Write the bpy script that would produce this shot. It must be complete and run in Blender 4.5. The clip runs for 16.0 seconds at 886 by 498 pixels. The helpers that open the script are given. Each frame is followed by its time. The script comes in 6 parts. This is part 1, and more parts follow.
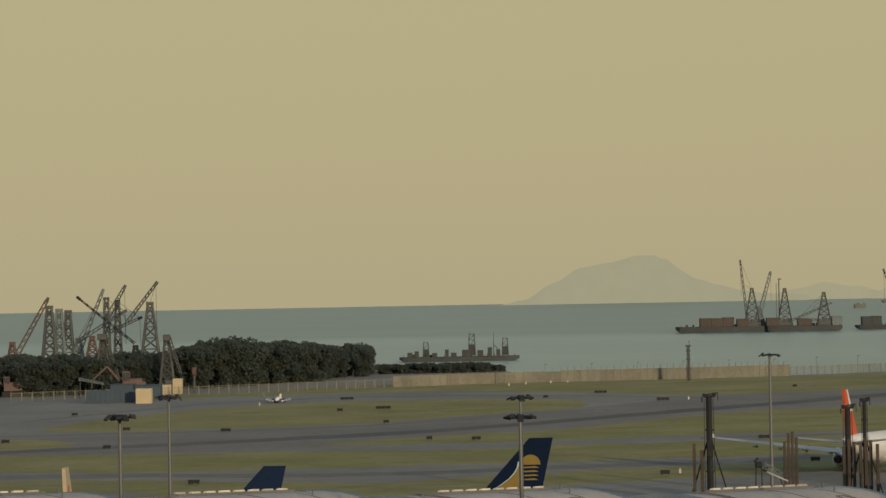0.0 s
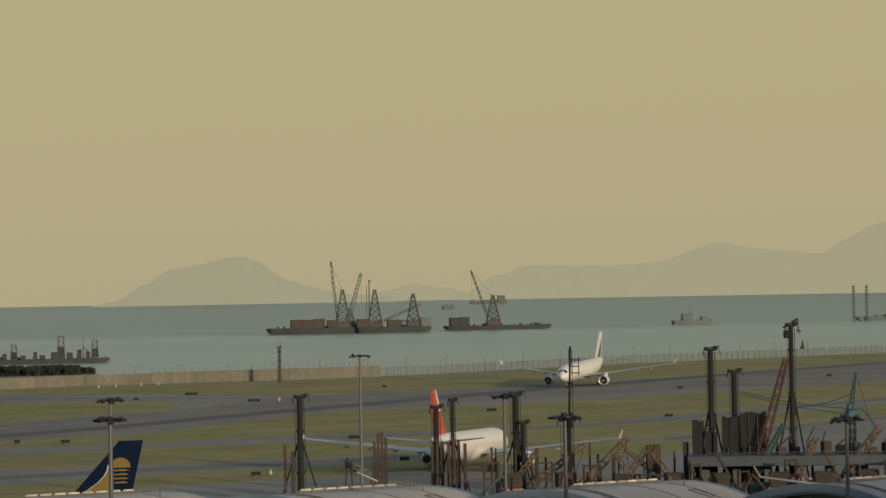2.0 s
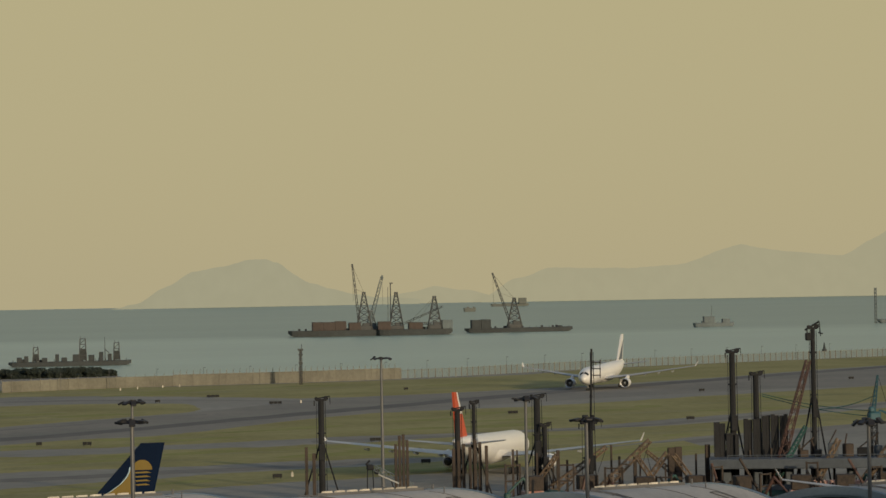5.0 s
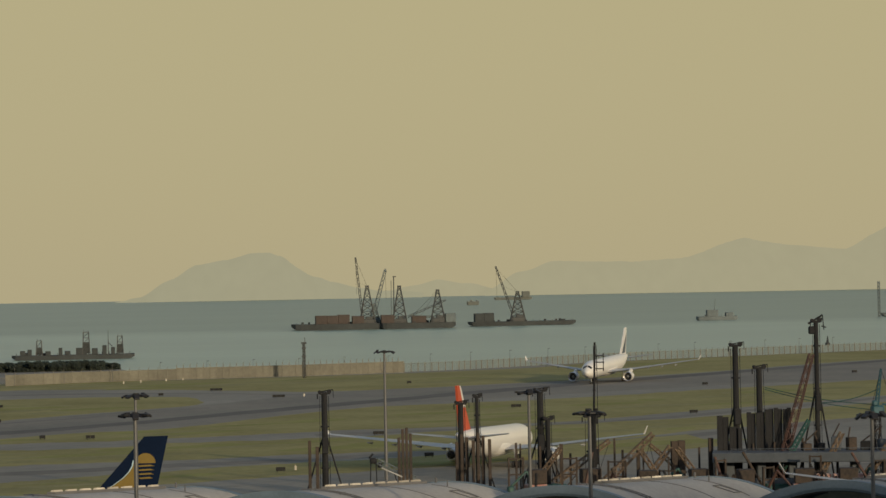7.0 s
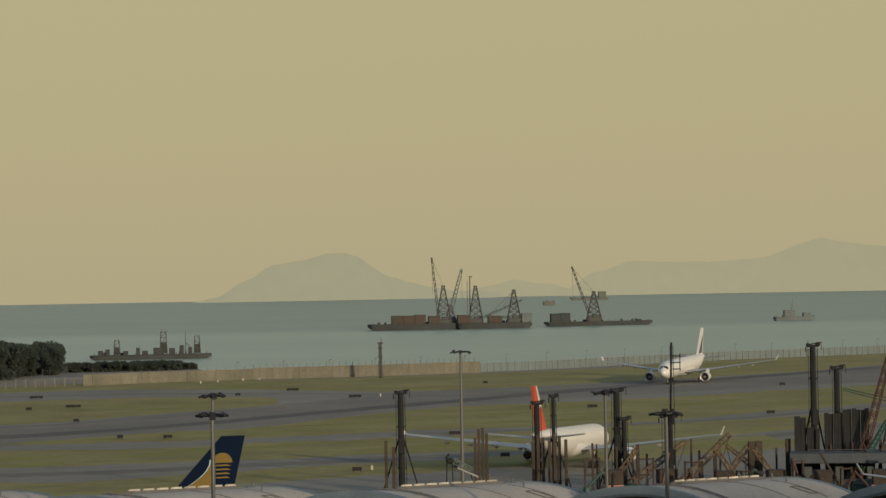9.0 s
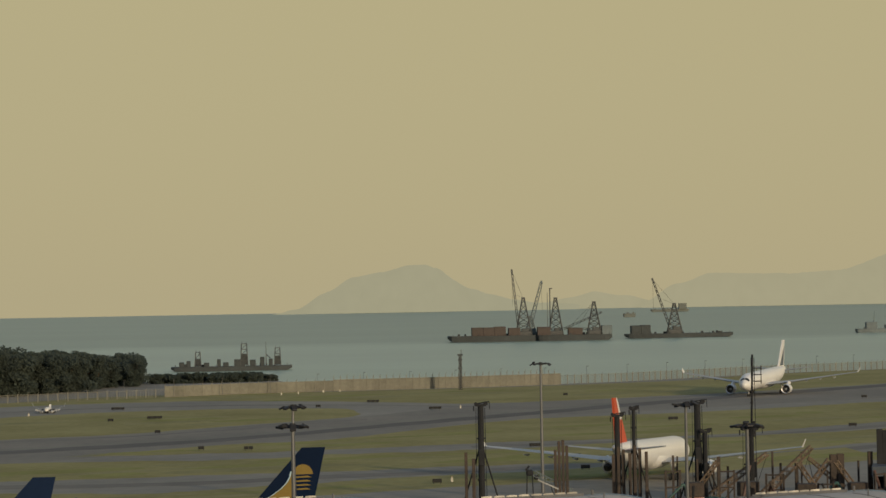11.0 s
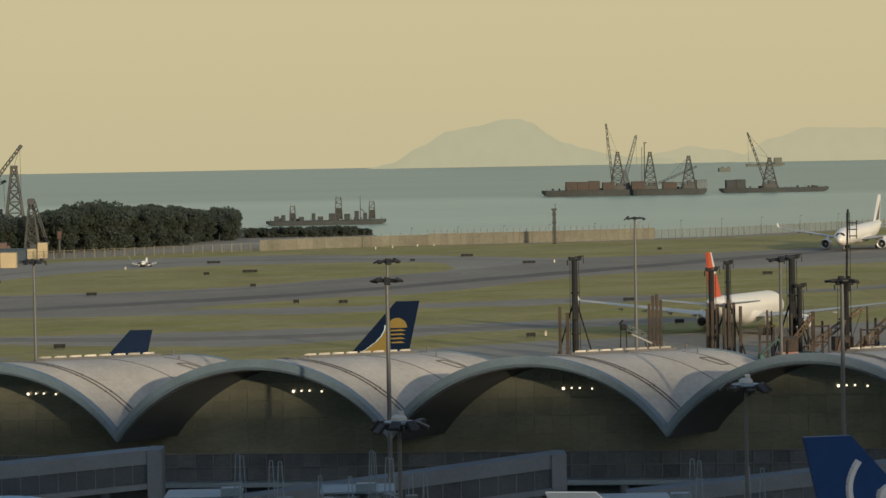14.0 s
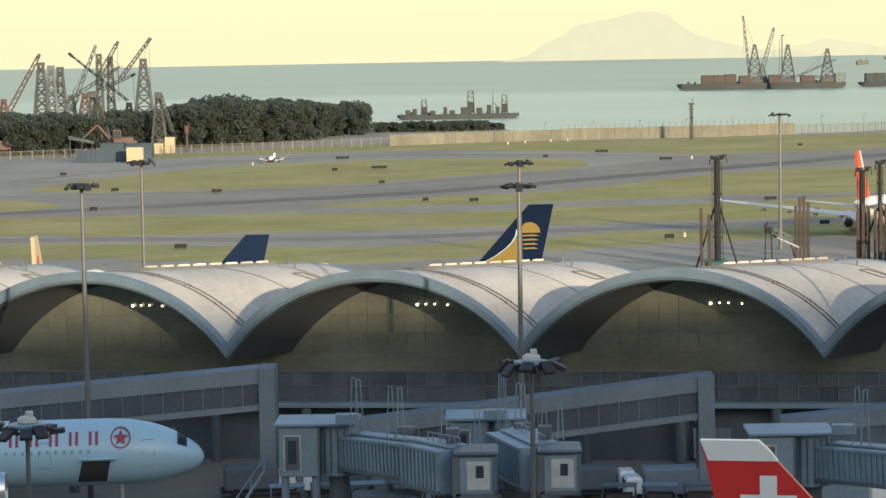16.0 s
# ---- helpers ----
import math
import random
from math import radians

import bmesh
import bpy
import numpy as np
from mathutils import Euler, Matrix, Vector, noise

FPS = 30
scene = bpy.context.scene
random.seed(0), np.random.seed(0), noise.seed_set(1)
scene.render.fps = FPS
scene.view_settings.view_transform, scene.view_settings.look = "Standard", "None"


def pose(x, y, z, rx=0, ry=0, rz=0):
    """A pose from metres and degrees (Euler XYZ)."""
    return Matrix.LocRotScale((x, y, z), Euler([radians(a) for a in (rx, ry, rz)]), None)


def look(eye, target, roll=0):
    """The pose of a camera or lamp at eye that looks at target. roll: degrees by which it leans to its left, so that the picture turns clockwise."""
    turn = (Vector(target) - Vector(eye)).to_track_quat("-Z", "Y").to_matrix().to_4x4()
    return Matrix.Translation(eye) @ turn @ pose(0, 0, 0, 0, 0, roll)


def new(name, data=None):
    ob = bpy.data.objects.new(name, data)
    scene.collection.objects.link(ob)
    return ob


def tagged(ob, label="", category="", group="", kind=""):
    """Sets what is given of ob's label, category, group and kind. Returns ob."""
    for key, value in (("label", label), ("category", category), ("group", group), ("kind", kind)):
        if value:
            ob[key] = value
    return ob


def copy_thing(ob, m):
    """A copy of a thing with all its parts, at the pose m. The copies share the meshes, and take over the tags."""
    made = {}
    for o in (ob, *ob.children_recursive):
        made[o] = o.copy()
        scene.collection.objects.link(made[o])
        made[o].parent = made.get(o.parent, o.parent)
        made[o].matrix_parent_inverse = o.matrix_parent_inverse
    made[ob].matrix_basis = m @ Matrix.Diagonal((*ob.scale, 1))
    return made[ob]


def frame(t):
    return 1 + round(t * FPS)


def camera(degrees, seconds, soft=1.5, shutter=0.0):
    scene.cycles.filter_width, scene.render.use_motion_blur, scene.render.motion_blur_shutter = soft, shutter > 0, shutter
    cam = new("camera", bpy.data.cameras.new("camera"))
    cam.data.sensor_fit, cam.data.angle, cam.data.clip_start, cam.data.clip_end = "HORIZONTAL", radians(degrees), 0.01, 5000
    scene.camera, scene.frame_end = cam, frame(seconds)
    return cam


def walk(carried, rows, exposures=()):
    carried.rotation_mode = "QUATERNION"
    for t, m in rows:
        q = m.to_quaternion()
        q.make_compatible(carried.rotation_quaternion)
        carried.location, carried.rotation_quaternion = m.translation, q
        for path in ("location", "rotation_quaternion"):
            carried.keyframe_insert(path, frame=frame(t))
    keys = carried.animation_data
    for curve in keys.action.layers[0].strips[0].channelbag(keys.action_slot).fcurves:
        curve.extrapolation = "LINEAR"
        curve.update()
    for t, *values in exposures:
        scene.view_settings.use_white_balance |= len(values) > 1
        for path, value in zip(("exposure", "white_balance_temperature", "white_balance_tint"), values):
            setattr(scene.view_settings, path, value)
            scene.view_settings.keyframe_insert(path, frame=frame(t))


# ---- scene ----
cam = camera(20.0, 16.0, soft=1.5)
EYE_Z = 36.0
# seconds, tilt, roll, turn, and how far the camera has slid forward
AIM = [
    (0.0, 90.825, -1.07, 1.765),
    (0.1, 90.79, -1.06, -0.62),
    (0.2, 90.74, -1.05, -2.75),
    (0.3, 90.71, -1.05, -3.3),
    (0.4, 90.71, -1.05, -3.75),
    (0.5, 90.718, -1.04, -4.221),
    (1.0, 90.665, -1.05, -6.79),
    (1.5, 90.692, -1.05, -6.619),
    (2.0, 90.691, -1.05, -7.533),
    (2.5, 90.66, -1.05, -7.411),
    (3.0, 90.644, -1.05, -7.3),
    (3.5, 90.659, -1.05, -7.201),
    (5.8, 90.78, -1.05, -7.0),
    (6.0, 90.797, -1.05, -6.99),
    (6.5, 91.235, -1.01, -7.065),
    (7.0, 90.606, -1.04, -6.971),
    (7.5, 90.331, -1.04, -6.729),
    (8.0, 90.432, -1.05, -6.537),
    (8.5, 90.475, -1.06, -6.198),
    (9.0, 90.64, -1.05, -5.236),
    (11.5, 90.948, -1.06, -3.139),
    (12.0, 90.798, -1.06, -2.777),
    (12.5, 89.974, -1.05, -2.539),
    (13.0, 88.827, -1.05, -2.286),
    (13.5, 88.139, -1.05, -1.808),
    (14.0, 87.662, -1.05, -1.214),
    (14.5, 86.99, -1.05, 0.0),
    (15.0, 86.59, -1.05, 1.097),
    (15.5, 86.102, -1.04, 1.859),
    (15.6, 86.0, -1.05, 1.93, 2.9),
    (15.7, 85.87, -1.05, 1.95, 6.7),
    (15.8, 85.71, -1.05, 1.97, 10.6),
    (15.9, 85.50, -1.06, 1.94, 14.5),
    (16.0, 85.28, -1.06, 1.86, 18.4)]


def eye(t, tilt, lean, turn, forward=0.0):
    place = Matrix.Translation((forward * 0.004, forward, EYE_Z))
    return t, place @ pose(0, 0, 0, tilt, 0, turn).to_3x3().to_4x4() @ pose(0, 0, 0, 0, 0, lean)


walk(cam, [eye(*row) for row in AIM],
     exposures=[(0.0, 0.0, 6500, 10), (13.0, 0.0, 6500, 10), (13.5, 0.03, 6480, 10), (14.0, 0.36, 6440, 9.6), (14.5, 0.75, 6370, 9.4), (15.0, 1.06, 6320, 9.3), (15.5, 1.27, 6280, 9.2), (16.0, 1.36, 6250, 9.2)])

# ---- daylight: low sun from the side, a little behind, thick warm haze ----
SUN_EL, SUN_AZ = radians(10.5), radians(151.0)   # azimuth clockwise from +y
sun_dir = Vector((math.sin(SUN_AZ) * math.cos(SUN_EL), math.cos(SUN_AZ) * math.cos(SUN_EL), math.sin(SUN_EL)))
world = bpy.data.worlds.new("sky")
scene.world = world
world.use_nodes = True
wn, wl = world.node_tree.nodes, world.node_tree.links
bg = wn["Background"]
sky = wn.new("ShaderNodeTexSky")
sky.sky_type, sky.sun_disc = "NISHITA", False
sky.sun_elevation, sky.sun_rotation = SUN_EL, SUN_AZ
sky.air_density, sky.dust_density, sky.ozone_density = 1.0, 1.5, 1.5
# haze layer: thick at the horizon, thinning upwards
geo = wn.new("ShaderNodeTexCoord")
sep = wn.new("ShaderNodeSeparateXYZ")
wl.new(geo.outputs["Generated"], sep.inputs[0])
ramp = wn.new("ShaderNodeMapRange")
ramp.inputs["From Min"].default_value, ramp.inputs["From Max"].default_value = 0.13, 0.5
ramp.inputs["To Min"].default_value, ramp.inputs["To Max"].default_value = 0.97, 0.0
wl.new(sep.outputs["Z"], ramp.inputs["Value"])
tone = wn.new("ShaderNodeMapRange")
tone.inputs["From Min"].default_value, tone.inputs["From Max"].default_value = 0.0, 0.16
wl.new(sep.outputs["Z"], tone.inputs["Value"])
haze = wn.new("ShaderNodeMix")
haze.data_type = "RGBA"
haze.inputs[6].default_value = (2.94, 2.55, 1.52, 1)
haze.inputs[7].default_value = (3.14, 2.70, 1.42, 1)
wl.new(tone.outputs[0], haze.inputs[0])
mix = wn.new("ShaderNodeMix")
mix.data_type = "RGBA"
wl.new(ramp.outputs[0], mix.inputs[0])
# gain on the upper sky, added to raise the fill light
lift = wn.new("ShaderNodeVectorMath")
lift.operation = "SCALE"
lift.inputs["Scale"].default_value = 1.1
wl.new(sky.outputs[0], lift.inputs[0])
wl.new(lift.outputs[0], mix.inputs[6])
wl.new(haze.outputs[2], mix.inputs[7])
wl.new(mix.outputs[2], bg.inputs[0])
bg.inputs[1].default_value = 0.15
sun = new("sun", bpy.data.lights.new("sun", "SUN"))
sun.data.energy, sun.data.angle, sun.data.color = 2.6, radians(0.9), (1.0, 0.80, 0.53)
sun.matrix_world = look(sun_dir * 500, (0, 0, 0))

# ---- materials ----
def mat(name, color, rough=0.7, metal=0.0, vary=0.15, scale=1.0, bump=0.0, second=None, stretch=(1, 1, 1), spec=0.5, rand=0.0):
    m = bpy.data.materials.new(name)
    m.use_nodes = True
    n, l = m.node_tree.nodes, m.node_tree.links
    b = n["Principled BSDF"]
    b.inputs["Roughness"].default_value, b.inputs["Metallic"].default_value = rough, metal
    b.inputs["Specular IOR Level"].default_value = spec
    tc, mp = n.new("ShaderNodeTexCoord"), n.new("ShaderNodeMapping")
    mp.inputs["Scale"].default_value = stretch
    l.new(tc.outputs["Object"], mp.inputs[0])
    big, fine = n.new("ShaderNodeTexNoise"), n.new("ShaderNodeTexNoise")
    big.inputs["Scale"].default_value, fine.inputs["Scale"].default_value = scale * 0.35, scale * 4
    big.inputs["Detail"].default_value, fine.inputs["Detail"].default_value = 4, 5
    for t in (big, fine):
        l.new(mp.outputs[0], t.inputs["Vector"])
    add = n.new("ShaderNodeMath")
    add.operation = "MULTIPLY_ADD"
    add.inputs[1].default_value = 0.6
    l.new(fine.outputs["Fac"], add.inputs[0])
    half = n.new("ShaderNodeMath")
    half.operation = "MULTIPLY"
    half.inputs[1].default_value = 0.9
    l.new(big.outputs["Fac"], half.inputs[0])
    l.new(half.outputs[0], add.inputs[2])
    cr = n.new("ShaderNodeValToRGB")
    cr.color_ramp.elements[0].position, cr.color_ramp.elements[1].position = 0.5, 1.0
    dark = [c * (1 - vary) for c in color]
    other = second or [min(1, c * (1 + vary)) for c in color]
    cr.color_ramp.elements[0].color, cr.color_ramp.elements[1].color = (*dark, 1), (*other, 1)
    l.new(add.outputs[0], cr.inputs[0])
    out = cr.outputs[0]
    if rand:
        info, hsv, mr = n.new("ShaderNodeObjectInfo"), n.new("ShaderNodeHueSaturation"), n.new("ShaderNodeMapRange")
        mr.inputs["To Min"].default_value, mr.inputs["To Max"].default_value = 1 - rand, 1 + rand
        l.new(info.outputs["Random"], mr.inputs["Value"])
        l.new(mr.outputs[0], hsv.inputs["Value"])
        l.new(out, hsv.inputs["Color"])
        out = hsv.outputs[0]
    l.new(out, b.inputs["Base Color"])
    if bump:
        bp = n.new("ShaderNodeBump")
        bp.inputs["Strength"].default_value, bp.inputs["Distance"].default_value = bump, 0.05
        l.new(add.outputs[0], bp.inputs["Height"])
        l.new(bp.outputs[0], b.inputs["Normal"])
    return m


def glow(name, color, strength):
    m = mat(name, color)
    b = m.node_tree.nodes["Principled BSDF"]
    b.inputs["Emission Color"].default_value, b.inputs["Emission Strength"].default_value = (*color, 1), strength
    return m


CONCRETE = mat("worn concrete paving", (0.218, 0.200, 0.162), 0.85, vary=0.22, scale=0.06, second=(0.275, 0.252, 0.200))
ASPHALT = mat("grooved runway asphalt", (0.180, 0.163, 0.131), 0.85, vary=0.2, scale=0.08, second=(0.232, 0.206, 0.160))
DRYGRASS = mat("pale dry grass", (0.275, 0.245, 0.105), 0.95, vary=0.2, scale=0.2, second=(0.33, 0.295, 0.14), spec=0.1)
GREENGRASS = mat("fresh green grass", (0.265, 0.252, 0.078), 0.95, vary=0.2, scale=0.2, second=(0.315, 0.30, 0.105), spec=0.1)
STAIN = mat("wheel stained paving", (0.165, 0.148, 0.12), 0.85, vary=0.25, scale=0.05, second=(0.215, 0.19, 0.152))
RUBBER = mat("tyre rubber deposit", (0.100, 0.092, 0.080), 0.9, vary=0.3, scale=0.05, second=(0.135, 0.122, 0.105))
GRASS = mat("dry mown grass", (0.290, 0.256, 0.098), 0.95, vary=0.22, scale=0.09, second=(0.355, 0.315, 0.138), bump=0.1, spec=0.1)
SOIL = mat("bare shore soil", (0.16, 0.13, 0.09), 0.95, vary=0.3, scale=0.2)
ROOF = mat("pale roof membrane", (0.365, 0.345, 0.31), 0.75, vary=0.16, scale=0.5, second=(0.43, 0.41, 0.37), stretch=(1, 1, 1))
# fascia paint taken darker and bluer to stand in for a shaded face
FASCIA = mat("blue-grey fascia paint with shade in it", (0.105, 0.150, 0.190), 0.5, vary=0.18, scale=1)
# near-black on purpose: shade under the vaults put into the colour
SOFFIT = mat("soffit colour with shade in it", (0.030, 0.037, 0.044), 0.8, vary=0.2, scale=1)
SEAM = mat("dark roof seam", (0.12, 0.12, 0.12), 0.8)
# olive mottling puts a reflected hillside into the colour of the glass
GLASS = mat("facade glass with painted reflection", (0.205, 0.212, 0.168), 0.22, 0.55, vary=0.24, scale=0.75, second=(0.280, 0.280, 0.208), spec=0.5, bump=0.15, rand=0.07, stretch=(0.55, 0.55, 1.6))
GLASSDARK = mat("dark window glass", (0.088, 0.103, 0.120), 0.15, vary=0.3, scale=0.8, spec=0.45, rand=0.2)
MULLION = mat("grey window mullion", (0.10, 0.110, 0.118), 0.5)
CLAD = mat("blue-grey wall cladding", (0.145, 0.172, 0.197), 0.6, vary=0.16, scale=0.8)
CLADDARK = mat("dark grey wall cladding", (0.082, 0.102, 0.118), 0.7, vary=0.2, scale=0.8)
BRIDGE = mat("pale jet bridge paint", (0.165, 0.222, 0.262), 0.5, vary=0.2, scale=1.5)
BRIDGEDARK = mat("grey jet bridge steel", (0.085, 0.10, 0.112), 0.55, vary=0.2, scale=1.5)
POLE = mat("galvanised lamp pole", (0.105, 0.108, 0.11), 0.4, 0.0, vary=0.15, scale=1)
LAMPHEAD = mat("dark floodlight housing", (0.016, 0.015, 0.015), 0.6, vary=0.2, scale=3)
DOME = mat("pale lamp dome", (0.40, 0.40, 0.38), 0.5, vary=0.25, scale=2)
COVER = mat("cream skylight cover", (0.50, 0.46, 0.38), 0.6, vary=0.25, scale=1.5, rand=0.3)
WHITE = mat("white aircraft paint", (0.70, 0.69, 0.66), 0.28, vary=0.04, scale=0.4)
ICE = mat("pale blue aircraft paint", (0.295, 0.44, 0.525), 0.3, vary=0.04, scale=0.4)
NAVY = mat("navy blue tail paint", (0.004, 0.011, 0.030), 0.7, vary=0.1, scale=0.5, spec=0.05)
COBALT = mat("cobalt blue tail paint", (0.011, 0.022, 0.052), 0.7, vary=0.1, scale=0.5, spec=0.05)
TEALBLUE = mat("deep blue tail paint", (0.012, 0.05, 0.16), 0.55, vary=0.1, scale=0.5, spec=0.2)
GOLD = mat("golden yellow tail paint", (0.19, 0.135, 0.04), 0.7, vary=0.1, scale=0.5, spec=0.05)
RED = mat("red aircraft paint", (0.55, 0.03, 0.025), 0.35, vary=0.08, scale=0.5)
SCARLET = mat("orange-red tail paint", (0.50, 0.085, 0.035), 0.5, vary=0.08, scale=0.5)
ALU = mat("bare aluminium lip", (0.6, 0.6, 0.6), 0.3, 0.9, vary=0.05)
# wing grey lowered so that the paint itself carries some shade
WING = mat("grey wing paint darkened for shade", (0.37, 0.375, 0.37), 0.4, vary=0.08, scale=0.5)
BLACK = mat("black shade of openings", (0.03, 0.03, 0.03), 0.7)
TYRE = mat("black tyre rubber", (0.02, 0.02, 0.02), 0.9)
WINDOWS = mat("dark cabin window", (0.03, 0.04, 0.05), 0.2)
CABIN = mat("grey cabin window", (0.20, 0.29, 0.34), 0.3)
STEELDARK = mat("dark rusty steel", (0.0125, 0.0138, 0.0160), 0.9, 0.0, vary=0.35, scale=0.8, second=(0.021, 0.0215, 0.0235))
TRUSS = mat("pale rusty lattice steel", (0.12, 0.080, 0.052), 0.6, vary=0.45, scale=0.9, second=(0.24, 0.17, 0.105))
RUST = mat("rusty steel pile", (0.034, 0.029, 0.026), 0.85, vary=0.45, scale=0.6, second=(0.085, 0.060, 0.043))
GREENSTEEL = mat("green painted machine", (0.024, 0.082, 0.07), 0.6, vary=0.3, scale=0.8)
TEAL = mat("teal painted crane", (0.026, 0.088, 0.11), 0.6, vary=0.2, scale=0.8)
ORANGE = mat("orange red painted steel", (0.088, 0.047, 0.037), 0.6, vary=0.25, scale=0.6)
# both crane steels are blued and lifted in colour to mimic haze
CRANE = mat("weathered crane steel tinted for haze", (0.066, 0.080, 0.082), 0.8, vary=0.3, scale=0.2, second=(0.095, 0.092, 0.088))
CRANEGREY = mat("weathered crane steel paled for haze", (0.12, 0.145, 0.15), 0.8, vary=0.25, scale=0.2)
HULL = mat("dark barge hull", (0.038, 0.044, 0.045), 0.8, vary=0.3, scale=0.08)
CARGO = mat("brown deck cargo", (0.066, 0.051, 0.044), 0.85, vary=0.25, scale=0.1)
# grey of the far ships, chosen to carry the distance haze
HAZESHIP = mat("far ship grey with haze in it", (0.115, 0.125, 0.112), 0.8, vary=0.1, scale=0.1)
BEIGE = mat("beige fence panel", (0.160, 0.153, 0.120), 0.9, vary=0.25, scale=0.25, rand=0.10)
POST = mat("pale fence post", (0.19, 0.177, 0.14), 0.8)
# leaf green lifted and greyed: distance haze put into the base colour
LEAF = mat("mangrove leaves paled for haze", (0.108, 0.132, 0.110), 0.9, vary=0.10, scale=0.3, second=(0.116, 0.138, 0.114), spec=0.08, rand=0.12)
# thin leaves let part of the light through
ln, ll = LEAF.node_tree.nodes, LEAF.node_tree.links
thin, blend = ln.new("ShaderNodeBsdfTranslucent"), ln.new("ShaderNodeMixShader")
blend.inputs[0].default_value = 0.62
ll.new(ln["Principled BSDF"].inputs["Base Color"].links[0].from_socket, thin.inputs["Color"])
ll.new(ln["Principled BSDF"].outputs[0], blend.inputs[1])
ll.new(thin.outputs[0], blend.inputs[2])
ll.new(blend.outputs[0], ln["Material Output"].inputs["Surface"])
BARK = mat("brown bark", (0.09, 0.065, 0.045), 0.9, vary=0.3, scale=2)
CONTAINER = mat("cream painted container", (0.47, 0.385, 0.245), 0.6, vary=0.1, scale=0.6)
BLUEBOX = mat("blue painted hoarding", (0.038, 0.062, 0.085), 0.7, vary=0.2, scale=0.2)
SIGN = mat("dark airfield sign", (0.012, 0.012, 0.011), 0.8)
LAMPLIT = glow("lit lamp", (1.0, 0.84, 0.58), 1.8)
BEAM = glow("landing light", (1.0, 0.85, 0.55), 6.0)
LETTER = mat("red letter bars", (0.22, 0.035, 0.055), 0.5)
BARRIER = mat("red and white barrier", (0.40, 0.13, 0.09), 0.7, vary=0.3, scale=1, second=(0.5, 0.4, 0.35))
DECK = mat("stained grey concrete", (0.076, 0.090, 0.106), 0.85, vary=0.25, scale=0.3)
HILL = mat("scrub covered hillside", (0.10, 0.105, 0.045), 0.95, vary=0.45, scale=0.06, second=(0.20, 0.19, 0.09))

# base colour lifted far above real water to stand in for haze
water = mat("sea water with haze in its colour", (0.328, 0.41, 0.300), 0.36, vary=0.10, scale=0.01, stretch=(0.25, 1, 1), spec=0.5)
wb = water.node_tree.nodes["Principled BSDF"]
wv, wbp, wtc, wmp = (water.node_tree.nodes.new(k) for k in ("ShaderNodeTexNoise", "ShaderNodeBump", "ShaderNodeTexCoord", "ShaderNodeMapping"))
wmp.inputs["Scale"].default_value = (0.12, 0.5, 1)
wv.inputs["Scale"].default_value, wv.inputs["Detail"].default_value = 1.0, 6
wbp.inputs["Strength"].default_value, wbp.inputs["Distance"].default_value = 0.4, 0.5
water.node_tree.links.new(wtc.outputs["Object"], wmp.inputs[0])
water.node_tree.links.new(wmp.outputs[0], wv.inputs["Vector"])
water.node_tree.links.new(wv.outputs["Fac"], wbp.inputs["Height"])
water.node_tree.links.new(wbp.outputs[0], wb.inputs["Normal"])
# current line: sky sheen put into the base colour, paler before it, darker beyond
wn2, wl2 = water.node_tree.nodes, water.node_tree.links
wsep, wadd, wedge, wmix, wlow = (wn2.new(k) for k in ("ShaderNodeSeparateXYZ", "ShaderNodeMath", "ShaderNodeMapRange", "ShaderNodeMix", "ShaderNodeTexNoise"))
wlow.inputs["Scale"].default_value = 0.006
wl2.new(wtc.outputs["Object"], wlow.inputs["Vector"])
wl2.new(wtc.outputs["Object"], wsep.inputs[0])
wadd.operation = "MULTIPLY_ADD"
wadd.inputs[1].default_value = 260
wl2.new(wlow.outputs["Fac"], wadd.inputs[0])
wl2.new(wsep.outputs["Y"], wadd.inputs[2])
wedge.inputs["From Min"].default_value, wedge.inputs["From Max"].default_value = 1960, 2120
wl2.new(wadd.outputs[0], wedge.inputs["Value"])
wmix.data_type, wmix.blend_type = "RGBA", "MULTIPLY"
wmix.inputs[7].default_value = (0.61, 0.66, 0.64, 1)
old = wb.inputs["Base Color"].links[0].from_socket
wl2.new(wedge.outputs[0], wmix.inputs[0])
wl2.new(old, wmix.inputs[6])
wl2.new(wmix.outputs[2], wb.inputs["Base Color"])


# distant land as a glow: air haze put into the emission colour
def haze_glow_mat(name, color, strength=1.0):
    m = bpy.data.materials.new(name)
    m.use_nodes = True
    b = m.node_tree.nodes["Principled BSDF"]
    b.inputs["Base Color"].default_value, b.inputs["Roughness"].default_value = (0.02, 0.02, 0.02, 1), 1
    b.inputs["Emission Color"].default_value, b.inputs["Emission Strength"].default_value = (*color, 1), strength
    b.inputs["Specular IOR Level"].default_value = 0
    # gullies and spurs as faint changes in the strength of the glow
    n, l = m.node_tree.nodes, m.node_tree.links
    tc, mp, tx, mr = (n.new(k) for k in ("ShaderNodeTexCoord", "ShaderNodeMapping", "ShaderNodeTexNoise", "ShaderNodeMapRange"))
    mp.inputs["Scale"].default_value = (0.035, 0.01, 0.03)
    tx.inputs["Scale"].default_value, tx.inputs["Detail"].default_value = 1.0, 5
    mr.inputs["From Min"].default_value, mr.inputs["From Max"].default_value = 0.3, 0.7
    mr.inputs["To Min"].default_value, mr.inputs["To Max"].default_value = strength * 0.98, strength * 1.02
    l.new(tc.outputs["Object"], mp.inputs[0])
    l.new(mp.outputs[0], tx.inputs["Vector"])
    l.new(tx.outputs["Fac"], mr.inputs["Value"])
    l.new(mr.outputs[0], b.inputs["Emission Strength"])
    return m


